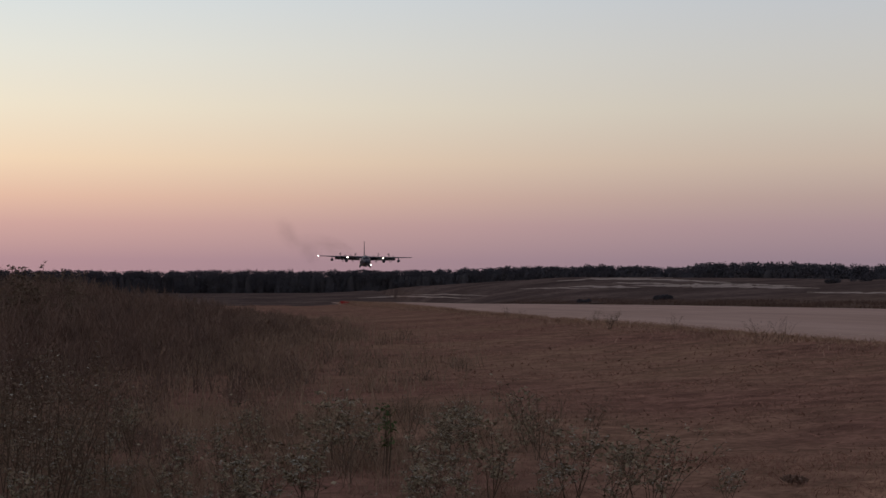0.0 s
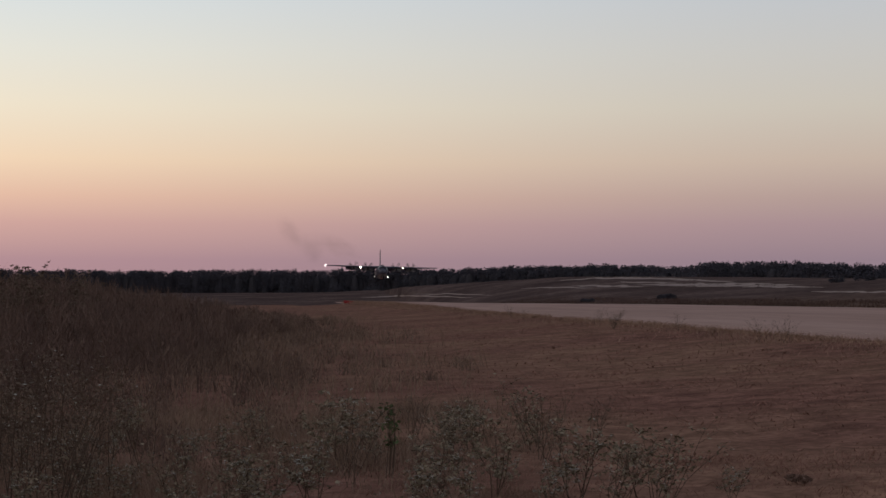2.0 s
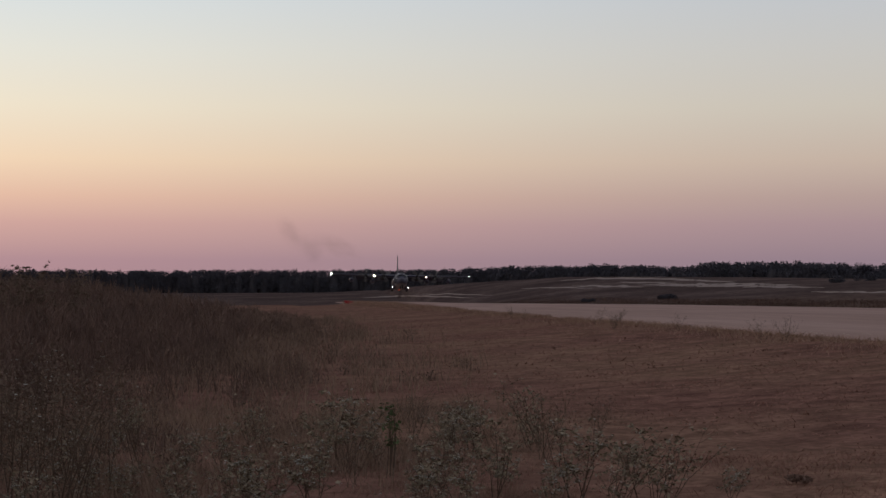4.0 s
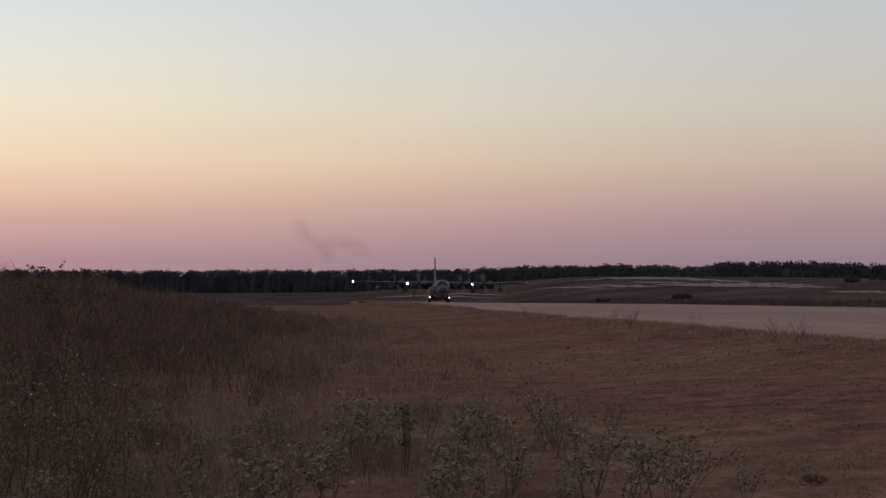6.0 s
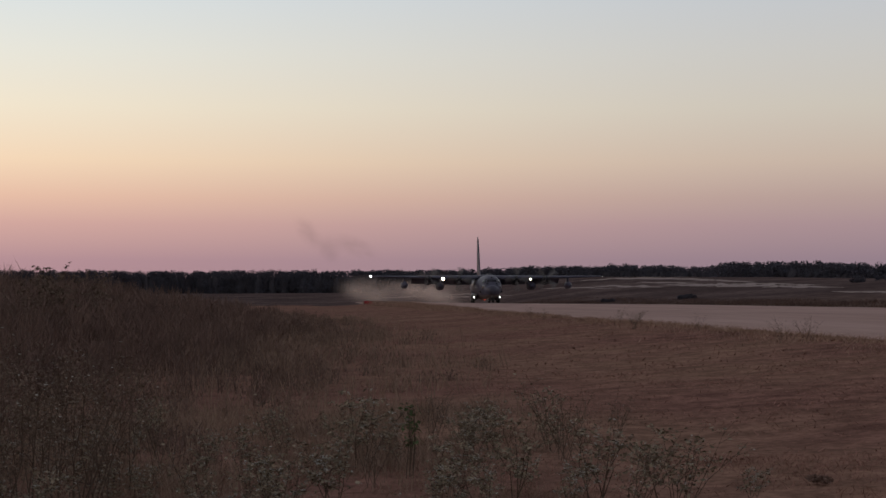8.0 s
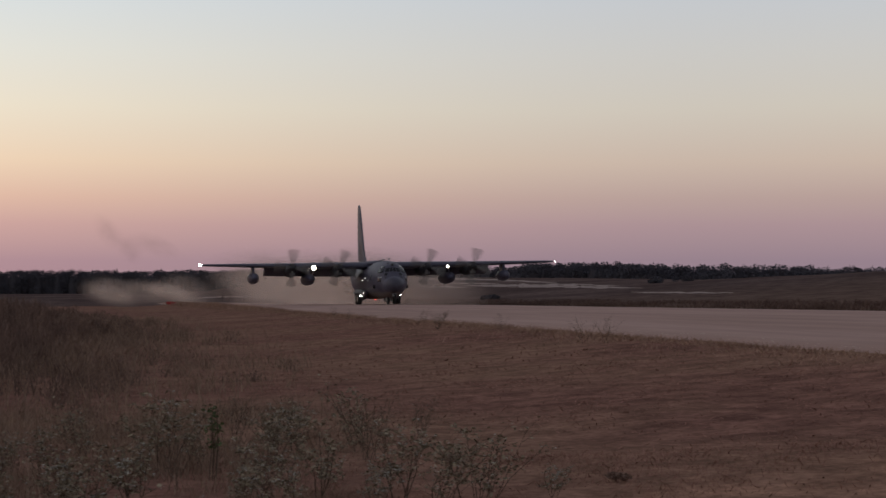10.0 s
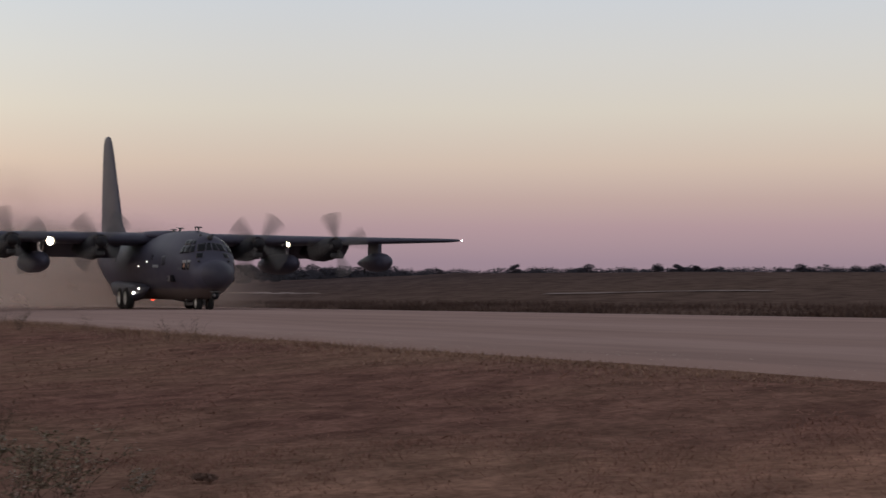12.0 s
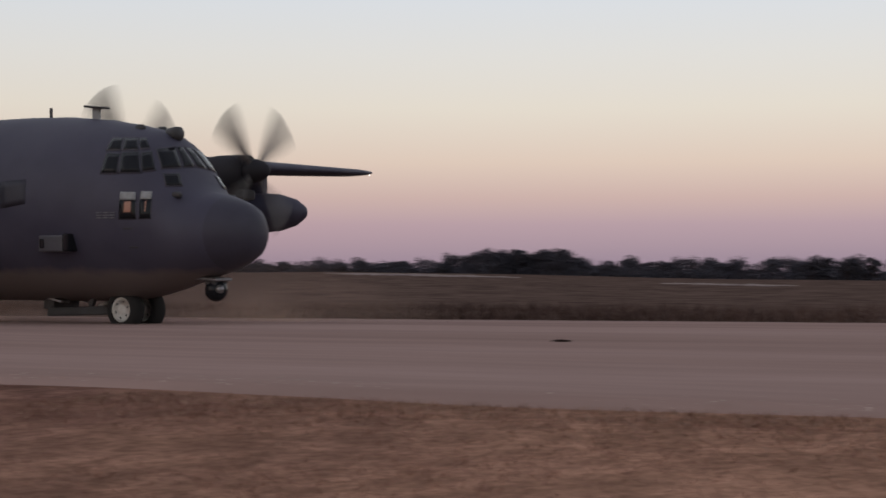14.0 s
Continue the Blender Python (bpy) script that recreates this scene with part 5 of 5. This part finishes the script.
def passing(x):
    """When the main wheels roll over x."""
    return float(np.interp(x + GEAR, [r[1] for r in ROLL], [r[0] for r in ROLL]))


x = -396.0
while x < -36:
    for lane in range(0 if -380 < x < -285 else 2):
        r = 4.8 + 2.4 * rng.random() + (1.4 if x > -220 else 0)
        y = CENTRE + rng.normal() * 4.0 + (lane * 4 - 3)
        o = dust_mesh if not dust else dust_mesh.copy()
        if dust:
            scene.collection.objects.link(o)
        o.scale = (r * 1.5, r, r * (0.5 + 0.3 * rng.random()))
        heading = math.degrees(math.atan2(y, x)) - 90 + rng.normal() * 12
        dust.append((o, x, y, r, heading, passing(x)))
        tagged(o, "low cloud of pale brown dust thrown up behind the wheels", "dust", "dust clouds")
    x += 8.0
# a low skirt of dust that the propellers blow out under the fuselage
low_mesh = puff("dust_skirt", vapour("thin_low_dust", (0.60, 0.45, 0.37), 0.26, 0.3))
x, skirts = -92.0, 0
while x < -21:
    o = low_mesh if not skirts else low_mesh.copy()
    if skirts:
        scene.collection.objects.link(o)
    skirts += 1
    r, y = 2.4 + 1.0 * rng.random(), CENTRE + 1.0 + 4 * rng.random()
    o.scale = (r * 1.5, r, r * 0.5)
    t0 = float(np.interp(x + 3.5, [v[1] for v in ROLL], [v[0] for v in ROLL]))
    dust.append((o, x, y, r * 0.5, math.degrees(math.atan2(y, x)) - 90, min(t0, 13.55)))
    tagged(o, "thin low skirt of dust blown out under the fuselage", "dust", "dust clouds")
    x += 3.2
smoke = []
for k, (a, e, r, w, h, lean) in enumerate(((180.35, 2.2, 760, 6.0, 12, 34), (179.65, 1.65, 760, 7, 10, 32), (178.8, 1.75, 760, 16, 6, -24))):
    o = smoke_mesh if not k else smoke_mesh.copy()
    if k:
        scene.collection.objects.link(o)
    x, y = polar(a, r)
    o.scale = (w, 5, h)
    smoke.append((o, x, y, EYE + r * math.tan(radians(e)), a - 90, lean))
    tagged(o, "faint dark wisp of engine smoke hanging in the air", "smoke", "smoke wisps")


# darker haze that the propellers whirl up behind the wing
haze_mesh = puff("haze_cloud", M_HAZE)
haze = []
x = -132.0
while x < -46:
    o = haze_mesh if not haze else haze_mesh.copy()
    if haze:
        scene.collection.objects.link(o)
    y, r = CENTRE - 9 + 6 * rng.random(), 3.0 + 1.6 * rng.random()
    o.scale = (r * 1.2, r * 0.8, r)
    haze.append((o, x, y, r, math.degrees(math.atan2(y, x)) - 90, float(np.interp(x + 12, [v[1] for v in ROLL], [v[0] for v in ROLL])), 4.0 + 4.5 * rng.random()))
    tagged(o, "thin dark haze whirled up behind the propellers", "haze", "haze clouds")
    x += 5.0

# small clouds far off
M_CLOUD = vapour("thin_cloud", (0.36, 0.33, 0.40), 0.24, 0.35)
cloud_mesh = puff("cloud", M_CLOUD)
for k, (a, e, w, h) in enumerate(((135.8, 2.48, 46, 14), (135.3, 2.42, 30, 9), (133.9, 2.54, 34, 9))):
    o = cloud_mesh if not k else cloud_mesh.copy()
    if k:
        scene.collection.objects.link(o)
    x, y = polar(a, 3300)
    o.matrix_basis = pose(x, y, 3300 * math.tan(radians(e)), 0, 0, a - 90) @ Matrix.Diagonal((w, 12, h, 1))
    tagged(o, "small thin grey cloud over the horizon", "cloud", "clouds")


def motions():
    rows = []
    for t, x, z, pitch, bank in ROLL:
        p = radians(pitch)
        rows.append((t, pose(x - 9.8 + 9.8 * math.cos(p), CENTRE, z + 9.8 * math.sin(p), bank, -pitch, float(np.interp(t, [10.4, 11.0, 11.5, 12.0, 13.2, 14.0], [0, -1.1, -0.8, 0, 0, -1.1])))))
    walk(aircraft, rows)
    last = frame(14.0)
    for hub, y, z, vanes, step, phase in props:   # hub and blades each turn a little less than a quarter from one picture to the next, together nearly half a turn
        walk(hub, [((f - 1) / FPS, pose(-4.75, y, z, phase + step / 2 * (f - last))) for f in range(1, last + 1)])
        for b, vane in enumerate(vanes):
            walk(vane, [((f - 1) / FPS, pose(0, 0, 0, 90 * b + step / 2 * (f - last))) for f in range(1, last + 1)])
    for wh in nose_wheels + main_wheels:   # the wheels spin up at touchdown
        at, rows, turn = wh.location.copy(), [], 0.0
        for f in range(1, last + 1, 2):
            t = (f - 1) / FPS
            rows.append((t, pose(at.x, at.y, at.z, 0, turn, 0)))
            turn += 80 * min(1, max(0, (t - 5.7) / 0.5))
        rows.append((14.0, pose(at.x, at.y, at.z, 0, turn, 0)))
        walk(wh, rows)
    for o, x, y, r, heading, t0 in dust:   # each cloud boils up as the wheels pass, then drifts off and settles
        wind = float(np.interp(t0, [6.0, 7.2, 8.5], [5.0, 3.0, 0.4]))   # the touchdown dust blows off over the verge
        low, high = across(y) + fall(x) - r * 1.1, across(y) + fall(x) + r * 0.42
        rows = [(0.0, pose(x, y, low, 0, 0, heading)), (t0 - 0.05, pose(x, y, low, 0, 0, heading)), (t0 + 0.35, pose(x - 2, y, high - 0.3, 0, 8, heading))]
        if t0 + 2.2 < 13.9:
            rows.append((t0 + 2.2, pose(x - 5, y - wind * 2.2, high + 0.3, 0, 14, heading)))
        rows.append((14.0, pose(x - 5 - max(0, 11 - t0) * 0.6, y - wind * (14 - t0), high + 0.3, 0, 20, heading)) if t0 + 0.5 < 14 else (14.0, pose(x - 2, y, high - 0.4, 0, 8, heading)))
        walk(o, rows)
    for o, x, y, r, heading, t0, high in haze:
        rows = [(0.0, pose(x, y, -1.4 * r, 0, 0, heading)), (t0 - 0.1, pose(x, y, -1.4 * r, 0, 0, heading)), (t0 + 0.4, pose(x - 2, y, high, 0, 10, heading))]
        walk(o, rows + [(14.0, pose(x - 7, y - 1, high + 2.0, 0, 40, heading))])
    for o, x, y, z, heading, lean in smoke:
        walk(o, [(0.0, pose(x, y, z, 0, -lean, heading)), (14.0, pose(x, y - 3, z + 1, 0, -lean - 4, heading))])


motions()
